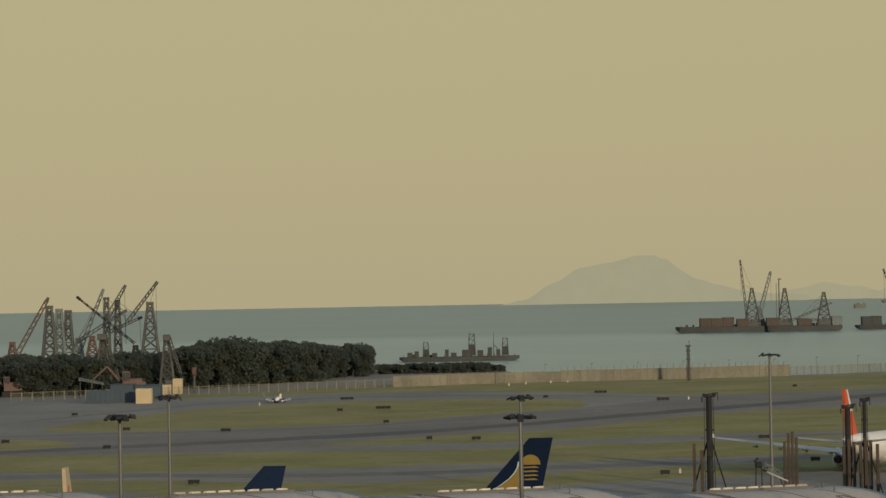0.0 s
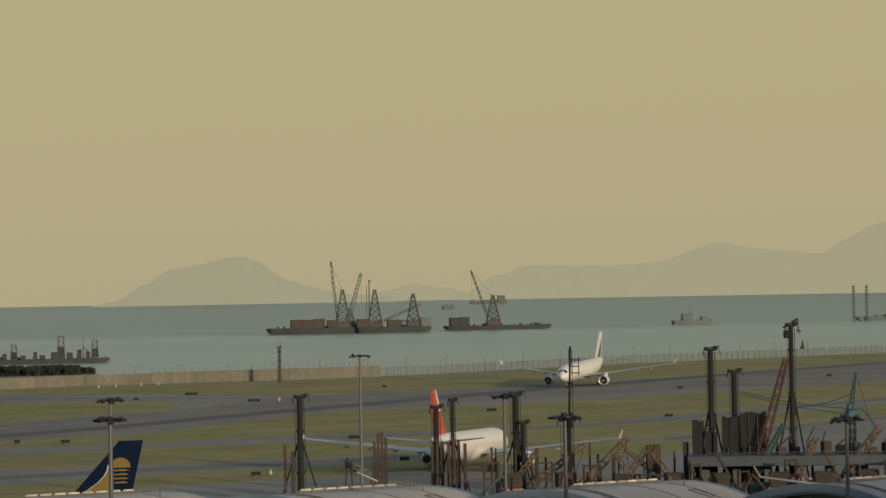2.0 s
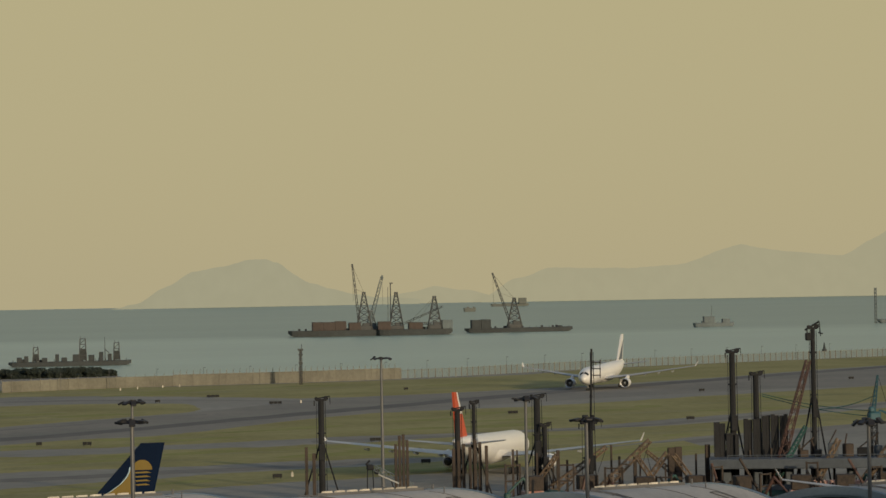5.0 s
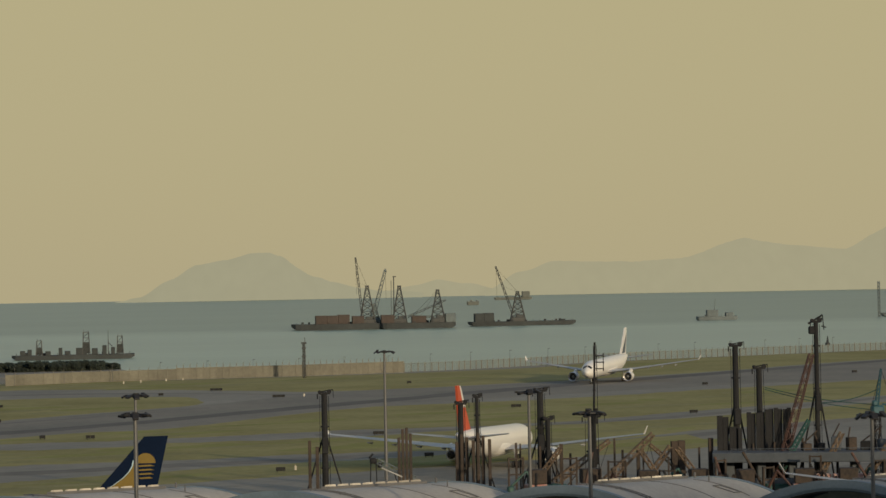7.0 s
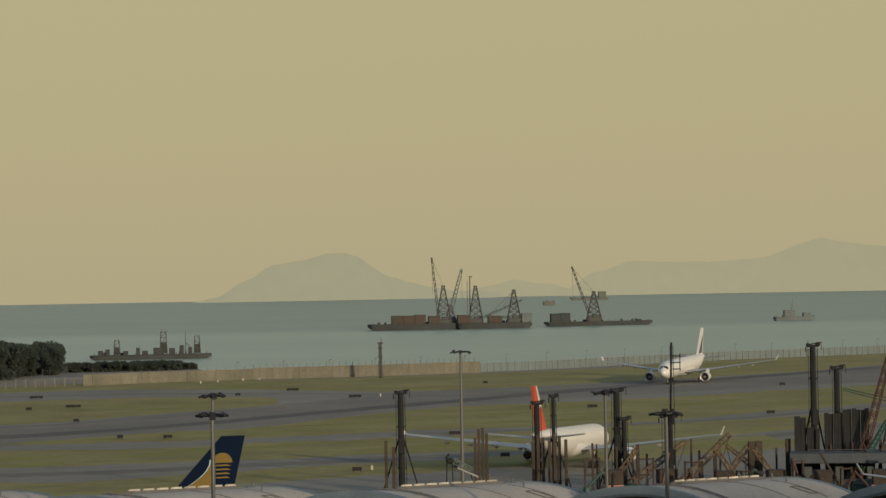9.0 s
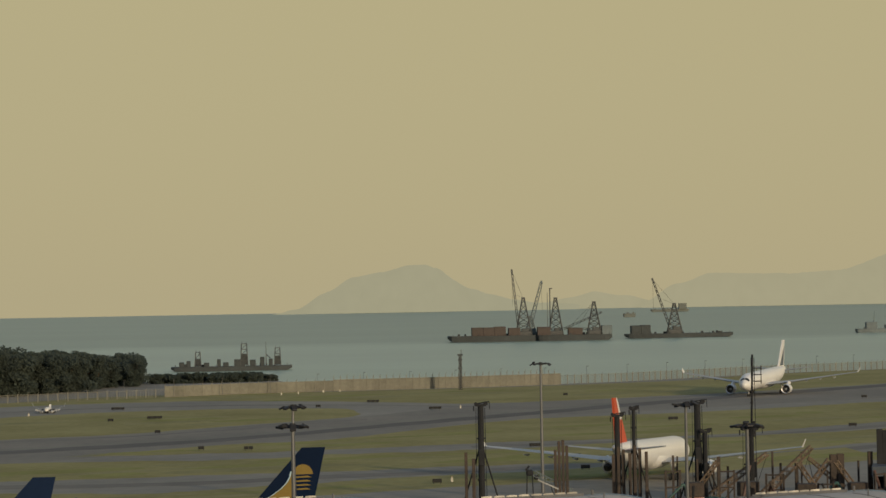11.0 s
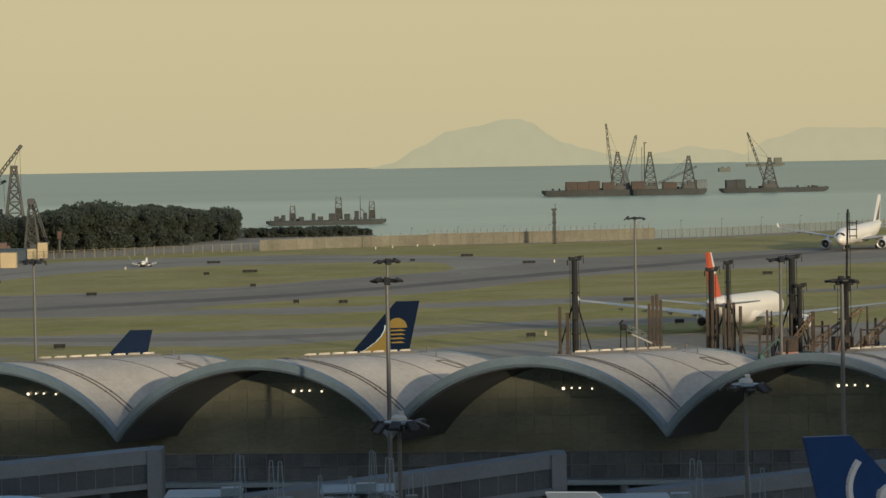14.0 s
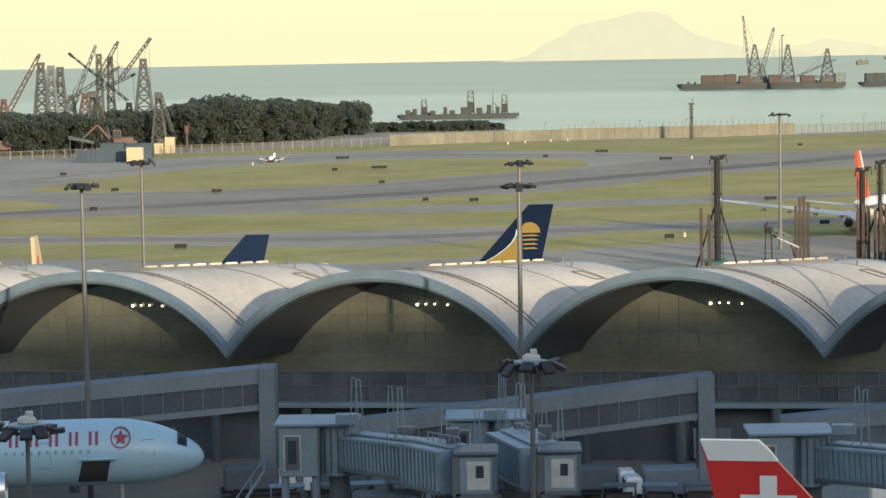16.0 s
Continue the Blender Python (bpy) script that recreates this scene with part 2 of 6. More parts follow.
ISLE = haze_glow_mat("distant island glowing in haze colour", (0.335, 0.317, 0.206))
ISLEFAR = haze_glow_mat("farther island glowing in haze colour", (0.355, 0.329, 0.209))


# ---- mesh helpers ----
def box(bm, c, s, rot=None, bevel=0.0):
    m = Matrix.Translation(c) @ (rot.to_4x4() if rot else Matrix()) @ Matrix.Diagonal((*s, 1))
    r = bmesh.ops.create_cube(bm, size=1, matrix=m)
    if bevel:
        edges = list({e for v in r["verts"] for e in v.link_edges})
        bmesh.ops.bevel(bm, geom=edges, offset=bevel, segments=1, affect="EDGES")


def tube(bm, a, b, r0, r1=None, n=8):
    a, b = Vector(a), Vector(b)
    d = b - a
    m = Matrix.Translation((a + b) / 2) @ d.to_track_quat("Z", "Y").to_matrix().to_4x4()
    bmesh.ops.create_cone(bm, cap_ends=True, segments=n, radius1=r0, radius2=r0 if r1 is None else r1, depth=d.length, matrix=m)


def loft(bm, rings, cap=True, close=True):
    vs = [[bm.verts.new(p) for p in r] for r in rings]
    n = len(rings[0])
    for a, b in zip(vs, vs[1:]):
        for i in range(n if close else n - 1):
            j = (i + 1) % n
            bm.faces.new((a[i], a[j], b[j], b[i]))
    if cap and close:
        for r in (vs[0], vs[-1]):
            bm.faces.new(r)
    bmesh.ops.recalc_face_normals(bm, faces=bm.faces)


def prism(bm, pts, thick, axis=1):
    """A flat outline (in the plane across axis) given thickness."""
    def at(p, o):
        q = [p[0], p[1]]
        q.insert(axis, o)
        return q
    loft(bm, [[at(p, -thick / 2) for p in pts], [at(p, thick / 2) for p in pts]])


def lattice(bm, a, b, w0, w1, n, r, up=(0, 1, 0)):
    """A four-chord lattice boom from a to b."""
    a, b = Vector(a), Vector(b)
    d = (b - a).normalized()
    s = d.cross(Vector(up)).normalized()
    q = d.cross(s).normalized()
    def at(f, i):
        w = (w0 + (w1 - w0) * f) / 2
        return a + (b - a) * f + s * w * (1 if i in (0, 3) else -1) + q * w * (1 if i < 2 else -1)
    for i in range(4):
        tube(bm, at(0, i), at(1, i), r, n=4)
    for k in range(n):
        for i in range(4):
            j = (i + 1) % 4
            tube(bm, at(k / n, i), at((k + 1) / n, j), r * 0.6, n=3)
            tube(bm, at(k / n, j), at((k + 1) / n, i), r * 0.6, n=3)


def part(name, bm, material, parent=None, label="", smooth=False):
    me = bpy.data.meshes.new(name)
    bm.to_mesh(me)
    bm.free()
    me.materials.append(material)
    if smooth:
        for p in me.polygons:
            p.use_smooth = True
        me.set_sharp_from_angle(angle=radians(40))
    ob = new(name, me)
    ob.parent = parent
    if label:
        tagged(ob, label)
    return ob


def thing(name, m, label, category, group="", kind=""):
    ob = new(name)
    ob.matrix_basis = m
    return tagged(ob, label, category, group, kind)


def single(name, bm, material, label, category, kind="structure", smooth=False, group=""):
    return tagged(part(name, bm, material, smooth=smooth), label, category, group, kind)


# ---- ground, sea, islands ----
def sheet(name, pts, z0, z1, material, label, category, kind="structure"):
    bm = bmesh.new()
    vs = [bm.verts.new((x, y, z1)) for x, y in pts]
    f = bm.faces.new(vs)
    if f.normal.z < 0:
        f.normal_flip()
    lo = bmesh.ops.extrude_face_region(bm, geom=[f])
    for v in lo["geom"]:
        if isinstance(v, bmesh.types.BMVert):
            v.co.z = z0
    bmesh.ops.recalc_face_normals(bm, faces=bm.faces)
    return single(name, bm, material, label, category, kind)


def curve_pts(pts, n=10):
    """A smooth line through points."""
    p = [Vector((*a, 0)) for a in pts]
    p = [2 * p[0] - p[1]] + p + [2 * p[-1] - p[-2]]
    out = []
    for i in range(1, len(p) - 2):
        for k in range(n):
            t = k / n
            a, b, c, d = p[i - 1:i + 3]
            q = 0.5 * (2 * b + (c - a) * t + (2 * a - 5 * b + 4 * c - d) * t * t + (3 * b - a - 3 * c + d) * t ** 3)
            out.append((q.x, q.y))
    return out + [(p[-2].x, p[-2].y)]


SHORE = [(-1500, 1020), (-420, 1060), (-200, 1075), (-60, 1060), (-8, 1045), (2, 985), (12, 930), (60, 928), (120, 950), (196, 1008), (335, 1075), (700, 1250), (1500, 1600)]
sheet("ground", SHORE + [(1500, -600), (-1500, -600)], -6, 0, CONCRETE, "grey concrete apron and reclaimed land", "ground")
bm = bmesh.new()
for a, b in ((-6500, -1200), (-1200, 1500), (1500, 6500)):
    for c, d in ((-6500, 700), (700, 2600), (2600, 6500)):
        bm.faces.new([bm.verts.new(p) for p in ((a, c, -4), (b, c, -4), (b, d, -4), (a, d, -4))])
bmesh.ops.remove_doubles(bm, verts=bm.verts, dist=0.01)
single("water", bm, water, "calm hazy grey-green sea", "sea")


def band(name, top, low, z, material, label, category, worn=0.0):
    edge = [[(x, y + worn * (noise.noise((x * .09, y * .05, z * 40)) + .5 * noise.noise((x * .33, y * .2, 5)))) for x, y in curve_pts(side, 16)] for side in (top, low)]
    sheet(name, edge[0] + edge[1][::-1], z - 0.01, z, material, label, category)


band("runway", [(-330, 505), (-180, 560), (-121, 612), (-77, 642), (-48, 656), (-18, 684), (20, 728), (63, 788), (137, 823), (216, 883), (296, 958), (420, 1070)],
     [(-330, 440), (-180, 520), (-111, 551), (-60, 553), (-16, 606), (12, 622), (58, 690), (118, 735), (194, 780), (250, 800), (350, 930), (460, 1020)], 0.012, ASPHALT,
     "long grey asphalt runway", "runway")
band("tyre_streak", [(-330, 480), (-180, 537), (-112, 575), (-62, 602), (-15, 636), (40, 701), (98, 767), (155, 828), (300, 965)],
     [(-330, 473), (-180, 529), (-112, 563), (-62, 588), (-15, 621), (40, 684), (98, 749), (155, 810), (300, 950)], 0.02, RUBBER,
     "dark tyre rubber streak along the runway", "runway marking", 2.5)
GR = [("near", [(-260, 470), (-101, 479), (-79, 477), (-34, 461), (-14, 467), (8, 480), (41, 492), (72, 509), (120, 545)],
       [(-260, 440), (-95, 451), (-32, 427), (7, 450), (39, 463), (67, 476), (120, 505)]),
      ("middle", [(-260, 545), (-116, 553), (-91, 553), (-41, 550), (-16, 549), (9, 559), (47, 566), (84, 585), (144, 612), (240, 690)],
       [(-260, 490), (-105, 500), (-82, 496), (-37, 500), (-15, 504), (8, 507), (43, 514), (80, 516), (133, 562), (240, 640)]),
      ("wedge", [(-46, 575), (-17, 604), (10, 619), (58, 687), (116, 712), (174, 748), (260, 800)],
       [(-46, 572), (-16, 571), (9, 577), (52, 590), (97, 600), (150, 640), (260, 730)]),
      ("island", [(-127, 660), (-116, 708), (-90, 761), (-58, 786), (-22, 792), (13, 779), (19, 745)],
       [(-124, 650), (-105, 641), (-77, 646), (-48, 658), (-20, 686), (12, 720), (19, 738)]),
      ("far", [(-133, 845), (-103, 866), (-68, 905), (-27, 912), (37, 915), (91, 926), (149, 952), (193, 1000), (330, 1068), (640, 1220)],
       [(-129, 819), (-99, 837), (-63, 852), (-24, 852), (25, 820), (63, 795), (137, 830), (216, 890), (296, 965), (560, 1150)]),
      ("edge", [(-170, 610), (-129, 613), (-118, 612), (-107, 594)], [(-170, 560), (-120, 573), (-112, 577), (-105, 582)])]
for nm, pts, w in (("lane", [(-260, 478), (-100, 489), (-34, 481), (8, 492), (60, 508), (120, 540), (200, 610)], 5),
                   ("exit", [(-140, 700), (-90, 800), (-30, 818), (20, 800), (60, 770)], 4),
                   ("link", [(-240, 600), (-150, 625), (-110, 632), (-60, 640), (-20, 668), (20, 712)], 3),
                   ("apron", [(-120, 400), (-20, 395), (60, 410), (140, 450), (220, 520)], 6),
                   ("shoulder", [(40, 575), (97, 590), (150, 626), (240, 710)], 4)):
    band("streak_" + nm, [(x, y + w) for x, y in pts], [(x, y - w) for x, y in pts], 0.016, STAIN, "faint dark wheel stain on the pavement", "stain", 2.0)
for nm, top, low in GR:
    band("grass_" + nm, top, low, 0.026, GRASS, "yellow-green mown airfield grass strip", "grass", 3.0)

# dry and worn patches over the grass, too many and too ragged to count
rp = random.Random(31)
for tag, material in (("dry", DRYGRASS), ("green", GREENGRASS)):
    bm = bmesh.new()
    for i in range(90):
        x, f = rp.uniform(-130, 210), rp.random()
        pick = rp.choice(GR[:5])
        xs, ys = zip(*pick[1])
        xl, yl = zip(*pick[2])
        if not max(xs[0], xl[0]) < x < min(xs[-1], xl[-1]):
            continue
        yt, yb = float(np.interp(x, xs, ys)), float(np.interp(x, xl, yl))
        y = yb + (yt - yb) * (.15 + .7 * f)
        w, d = rp.uniform(4, 16), min(rp.uniform(1.5, 7), (yt - yb) * .12)
        ring = []
        for k in range(14):
            a = 2 * math.pi * k / 14
            q = 1 + .45 * noise.noise((math.cos(a) * 1.5 + i, math.sin(a) * 1.5, 2))
            ring.append(bm.verts.new((x + w * q * math.cos(a), y + d * q * math.sin(a) + w * q * math.cos(a) * .35, (.029 if tag == "dry" else .0291) + i * .0002)))
        bm.faces.new(ring)
    bmesh.ops.recalc_face_normals(bm, faces=bm.faces)
    single("grass_patches_" + tag, bm, material, "ragged " + ("pale dry" if tag == "dry" else "fresh green") + " patches in the mown grass", "grass", "stuff")


def isle(name, ridge, dist, material, label):
    """A hilly island far off: a ridge with sloping flanks and small bumps."""
    bm = bmesh.new()
    rows = [[], [], []]
    pts = []
    for (a, za), (b, zb) in zip(ridge, ridge[1:]):
        for k in range(8):
            f = k / 8
            g = f * f * (3 - 2 * f) * 0.5 + f * 0.5
            pts.append((a + (b - a) * f, za + (zb - za) * g))
    pts.append(ridge[-1])
    for x, z in pts:
        z2 = max(-4, z + 2.6 * noise.noise((x * 0.03, 3, dist)) + 1.2 * noise.noise((x * 0.12, 7, dist)))
        y = math.sqrt(max(dist * dist - x * x, 1e6))
        for r, (yy, zz) in zip(rows, ((y - 40, -4.5), (y, z2), (y + 40, -4.5))):
            r.append(bm.verts.new((x * (yy / y), yy, zz)))
    for r, s in zip(rows, rows[1:]):
        for i in range(len(pts) - 1):
            bm.faces.new((r[i], r[i + 1], s[i + 1], s[i]))
    bmesh.ops.recalc_face_normals(bm, faces=bm.faces)
    return single(name, bm, material, label, "island", smooth=True)


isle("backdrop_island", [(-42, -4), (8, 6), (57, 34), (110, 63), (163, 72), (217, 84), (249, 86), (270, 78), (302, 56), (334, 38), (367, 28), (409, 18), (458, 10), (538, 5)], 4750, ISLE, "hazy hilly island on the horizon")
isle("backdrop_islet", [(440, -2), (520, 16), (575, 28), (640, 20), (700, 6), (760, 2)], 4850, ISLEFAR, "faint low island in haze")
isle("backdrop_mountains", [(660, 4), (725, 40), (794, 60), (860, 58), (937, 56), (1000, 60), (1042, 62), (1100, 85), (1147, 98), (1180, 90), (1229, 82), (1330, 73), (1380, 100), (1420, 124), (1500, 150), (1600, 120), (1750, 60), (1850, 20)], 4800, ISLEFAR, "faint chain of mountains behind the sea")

# ---- terminal with diagonal-cut barrel vaults ----
VALLEY, STEP = Vector((-0.3, 226.6, 10.4)), Vector((24.9, -2.6, 0.0))
AXIS = Vector((0.72, 0.694, 0)).normalized()
RISE, HALF = 6.5, 12.5
ARC_R = (RISE ** 2 + HALF ** 2) / (2 * RISE)


def arch(k, f, along, lift=0.0):
    """Point on vault k: f from 0 to 1 across, so many metres along the axis."""
    s = (f - 0.5) * 2 * HALF
    z = math.sqrt(ARC_R ** 2 - s * s) - (ARC_R - RISE)
    return VALLEY + STEP * (k + f) + AXIS * along + Vector((0, 0, z + lift - .038 * along))


DEPTH, N = 24.0, 28
terminal = thing("terminal_building", Matrix(), "long terminal with pale wavy barrel-vaulted roof and glass front", "terminal", kind="structure")
for k in range(-4, 5):
    bm = bmesh.new()
    rows = []
    for i in range(N + 1):
        f = i / N
        rows.append([arch(k, f, a, d) for a, d in ((0.05, 0.0), (DEPTH, 0.0), (DEPTH, -0.5), (0.05, -0.5))])
    loft(bm, rows, cap=True)
    roof = part("roof_vault", bm, ROOF, terminal, "pale membrane barrel roof")
    bm = bmesh.new()
    loft(bm, [[arch(k, i / N, a, d) for a, d in ((-0.35, 0.12), (0.35, 0.12), (0.35, -0.75), (-0.15, -0.85), (-0.35, -0.6))] for i in range(N + 1)])
    part("fascia", bm, FASCIA, roof, "rounded blue-grey roof edge")
    bm = bmesh.new()
    loft(bm, [[arch(k, i / N, a, d) for a, d in ((DEPTH - 0.3, 0.1), (DEPTH + 0.3, 0.1), (DEPTH + 0.3, -0.7), (DEPTH - 0.3, -0.7))] for i in range(N + 1)])
    part("rear_fascia", bm, FASCIA, roof)
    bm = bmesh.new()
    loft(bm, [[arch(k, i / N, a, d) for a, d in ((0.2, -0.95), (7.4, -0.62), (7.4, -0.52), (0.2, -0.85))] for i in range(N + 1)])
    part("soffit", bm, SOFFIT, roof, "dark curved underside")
    # skylight strip along the ridge
    light = part("skylight", (lambda b: (loft(b, [[arch(k, f, a, d) for f, d in ((0.486, 0.0), (0.486, 0.24), (0.518, 0.24), (0.518, 0.0))] for a in (6.5, 20.5)]), b)[1])(bmesh.new()), SEAM, roof, "raised ridge skylight")
    for j in range(8):
        bm = bmesh.new()
        a0 = 6.7 + j * 1.75
        loft(bm, [[arch(k, f, a, d) for f, d in ((0.493, 0.2), (0.495, 0.36), (0.505, 0.4), (0.507, 0.2))] for a in (a0, a0 + 1.05)])
        part("skylight_cover", bm, COVER, light)
    # walkway rails and seams over the flank
    for a, r in ((3.2, 0.05), (3.8, 0.05)):
        bm = bmesh.new()
        for i in range(14, N - 1):
            tube(bm, arch(k, i / N, a, 0.12), arch(k, (i + 1) / N, a, 0.12), r, n=4)
        for i in range(15, N - 1, 3):
            tube(bm, arch(k, i / N, a, 0), arch(k, i / N, a, 0.2), r * 1.6, n=4)
        part("roof_rail", bm, SEAM, roof)
    for a, i0, i1 in ((13.0, 15, 24), (19.0, 16, 22)):
        bm = bmesh.new()
        for i in range(i0, i1):
            tube(bm, arch(k, i / N, a, 0.0), arch(k, (i + 1) / N, a, 0.0), 0.06, n=4)
        part("roof_seam", bm, SEAM, roof)
    bm = bmesh.new()
    for a in (17.0, 18.2):
        tube(bm, arch(k, 0.69, a, 0.1), arch(k, 0.76, a + .5, 0.1), 0.045, n=4)
    for f in (0.69, 0.76):
        tube(bm, arch(k, f, 17.0 + (f > .7) * .5, 0.1), arch(k, f, 18.2 + (f > .7) * .5, 0.1), 0.045, n=4)
    part("roof_hatch", bm, SEAM, roof)
    bm = bmesh.new()
    tube(bm, arch(k, 0.5, 22.5, 0), arch(k, 0.5, 22.5, 0.5), 0.12, n=6)
    tube(bm, arch(k, 0.62, 19.5, 0), arch(k, 0.62, 19.5, 0.6), 0.07, n=6)
    part("roof_vent", bm, SEAM, roof)
    # spotlights under the soffit
    for f in (0.455, 0.485, 0.515, 0.56):
        bm = bmesh.new()
        p = arch(k, f, 6.5, -3.05)
        bmesh.ops.create_uvsphere(bm, u_segments=8, v_segments=5, radius=0.13 if f == 0.455 else 0.085, matrix=Matrix.Translation(p))
        lamp = part("spotlight", bm, LAMPLIT, roof, "small lit lamp")
        bm = bmesh.new()
        tube(bm, p, arch(k, f, 6.5, -0.6), 0.015, n=4)
        part("rod", bm, SOFFIT, lamp)

# glass front under each vault, and the solid body behind it
GL = 7.0
rng = random.Random(4)
COLS = 15
for k in range(-4, 5):
    front = thing("glass_front", Matrix(), "dark glass wall under a roof vault, olive reflection in its colour", "glass wall", "glass fronts under the vaults", "structure")
    for i in range(COLS):
        f0, f1 = i / COLS + 0.0003, (i + 1) / COLS - 0.0003
        base0, base1 = VALLEY + STEP * (k + f0) + AXIS * GL, VALLEY + STEP * (k + f1) + AXIS * GL
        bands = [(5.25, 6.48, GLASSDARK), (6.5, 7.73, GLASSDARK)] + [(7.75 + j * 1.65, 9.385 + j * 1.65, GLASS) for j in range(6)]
        for zl, zh, m in bands:
            run = []
            for j in range(13):
                u = j / 12
                zt = min(zh, arch(k, f0 + (f1 - f0) * u, GL, -0.45).z)
                if zt > zl + .03:
                    run.append((base0.lerp(base1, u), zt))
            if len(run) < 2:
                continue
            bm = bmesh.new()
            t = [rng.uniform(-0.008, 0.008) for _ in range(2)]
            p = [(run[0][0].x, run[0][0].y + t[0], zl), (run[-1][0].x, run[-1][0].y + t[0], zl)]
            p += [(q.x, q.y + t[1], zt) for q, zt in reversed(run)]
            loft(bm, [p, [(x, y + 0.06, q) for x, y, q in p]])
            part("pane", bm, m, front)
        bm = bmesh.new()
        b = VALLEY + STEP * (k + i / COLS) + AXIS * GL
        box(bm, (b.x, b.y - 0.06, 6.45), (0.09, 0.16, 2.6))
        part("mullion", bm, MULLION, front)
    bm = bmesh.new()
    a, b = VALLEY + STEP * k + AXIS * GL, VALLEY + STEP * (k + 1) + AXIS * GL
    turn = Matrix.Rotation(math.atan2((b - a).y, (b - a).x), 3, "Z")
    mid = (a + b) / 2
    for z in (6.49, 7.74):
        box(bm, (mid.x, mid.y - 0.05, z), ((b - a).length - 0.02, 0.14, 0.09), turn)
    part("transom", bm, MULLION, front)
a, b = VALLEY + STEP * -4 + AXIS * GL, VALLEY + STEP * 5 + AXIS * GL
length = (b - a).length
turn = Matrix.Rotation(math.atan2((b - a).y, (b - a).x), 3, "Z")
back = Vector((-turn.col[0].y, turn.col[0].x, 0))
bm = bmesh.new()
mid = (a + b) / 2 + back * 7.0
box(bm, (mid.x, mid.y, 2.5), (length, 13.0, 5.0), turn)
part("lower_wall", bm, CLADDARK, terminal, "plain blue-grey lower storey")
# solid block whose dark colour stands in for the unlit rooms
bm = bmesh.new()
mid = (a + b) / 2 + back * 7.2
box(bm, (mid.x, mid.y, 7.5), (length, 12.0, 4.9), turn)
part("inner_core", bm, SOFFIT, terminal, "solid core coloured dark for the unlit interior")
bm = bmesh.new()
mid = (a + b) / 2 - back * 0.3
box(bm, (mid.x, mid.y, 4.98), (length, 2.4, 0.45), turn, 0.05)
part("ledge", bm, BRIDGE, terminal, "pale concrete ledge")
for i in range(28):
    o = a + (b - a) * (i + .5) / 28 - back * 1.0
    bm = bmesh.new()
    tube(bm, (o.x, o.y, 0), (o.x, o.y, 4.9), .45, n=12)
    part("column", bm, CLADDARK, terminal)
    if i % 3 == 1:
        q = o - back * -.75
        bm = bmesh.new()
        box(bm, (q.x + 1.6, q.y - .3, 3.6), (.9, .06, .6), turn)
        part("wall_plate", bm, CONTAINER, terminal, "small pale wall sign")
        bm = bmesh.new()
        box(bm, (q.x + 2.6, q.y - .32, 1.6), (3.2, .1, 2.6), turn)
        part("roller_door", bm, CLAD, terminal, "grey roller door")
for k in range(-4, 5):
    # end wall closing the vault at the rear
    bm = bmesh.new()
    pts = [arch(k, i / N, DEPTH - 1.2, -0.55) for i in range(N + 1)]
    base = [Vector((pts[-1].x, pts[-1].y, 0)), Vector((pts[0].x, pts[0].y, 0))]
    ring = [*pts, *base]
    loft(bm, [ring, [p + AXIS * 0.3 for p in ring]])
    part("rear_wall", bm, CLADDARK, terminal)


def link_bridge(p, q, label):
    """A sloping covered walkway with a window band, ending in a pier."""
    p, q = Vector(p), Vector(q)
    ob = thing("link_bridge", Matrix(), label, "walkway", "covered walkways along the terminal")
    d = (q - p)
    side = Vector((d.y, -d.x, 0)).normalized() * 1.4
    def ring(o, lo, hi, w=1.0):
        return [o - side * w + Vector((0, 0, lo)), o + side * w + Vector((0, 0, lo)), o + side * w + Vector((0, 0, hi)), o - side * w + Vector((0, 0, hi))]
    for nm, lo, hi, w, m in (("roof_slab", -1.25, 0.0, 1.0, CLAD), ("floor_slab", -3.45, -2.95, 1.0, CLAD), ("window_band", -2.94, -1.26, 0.9, GLASSDARK)):
        bm = bmesh.new()
        loft(bm, [ring(p, lo, hi, w), ring(q, lo, hi, w)])
        part(nm, bm, m, ob)
    n = int(d.length / 1.6)
    for i in range(1, n):
        o = p + d * i / n
        bm = bmesh.new()
        box(bm, o + side * 0.92 + Vector((0, 0, -2.1)), (0.06, 0.12, 1.7))
        part("mullion", bm, CLAD, ob)
    bm = bmesh.new()
    box(bm, q + Vector((0.55, 0, -q.z / 2 + 0.02)), (1.3, 3.2, q.z), None, 0.04)
    part("pier", bm, CLAD, ob, "pale vertical pier")
    for f in (0.1, 0.5):
        bm = bmesh.new()
        o = p + d * f
        tube(bm, (o.x, o.y, 0), (o.x, o.y, o.z - 3.4), 0.4, n=10)
        part("column", bm, CLADDARK, ob)


link_bridge((-52, 217.0, 7.9), (-21.6, 222.0, 9.8), "blue-grey sloping covered walkway with dark windows")
link_bridge((-16.6, 218.4, 5.5), (13.8, 218.5, 9.1), "blue-grey sloping covered walkway with dark windows")
link_bridge((20.0, 215.4, 6.0), (50.0, 213.5, 9.1), "blue-grey sloping covered walkway with dark windows")


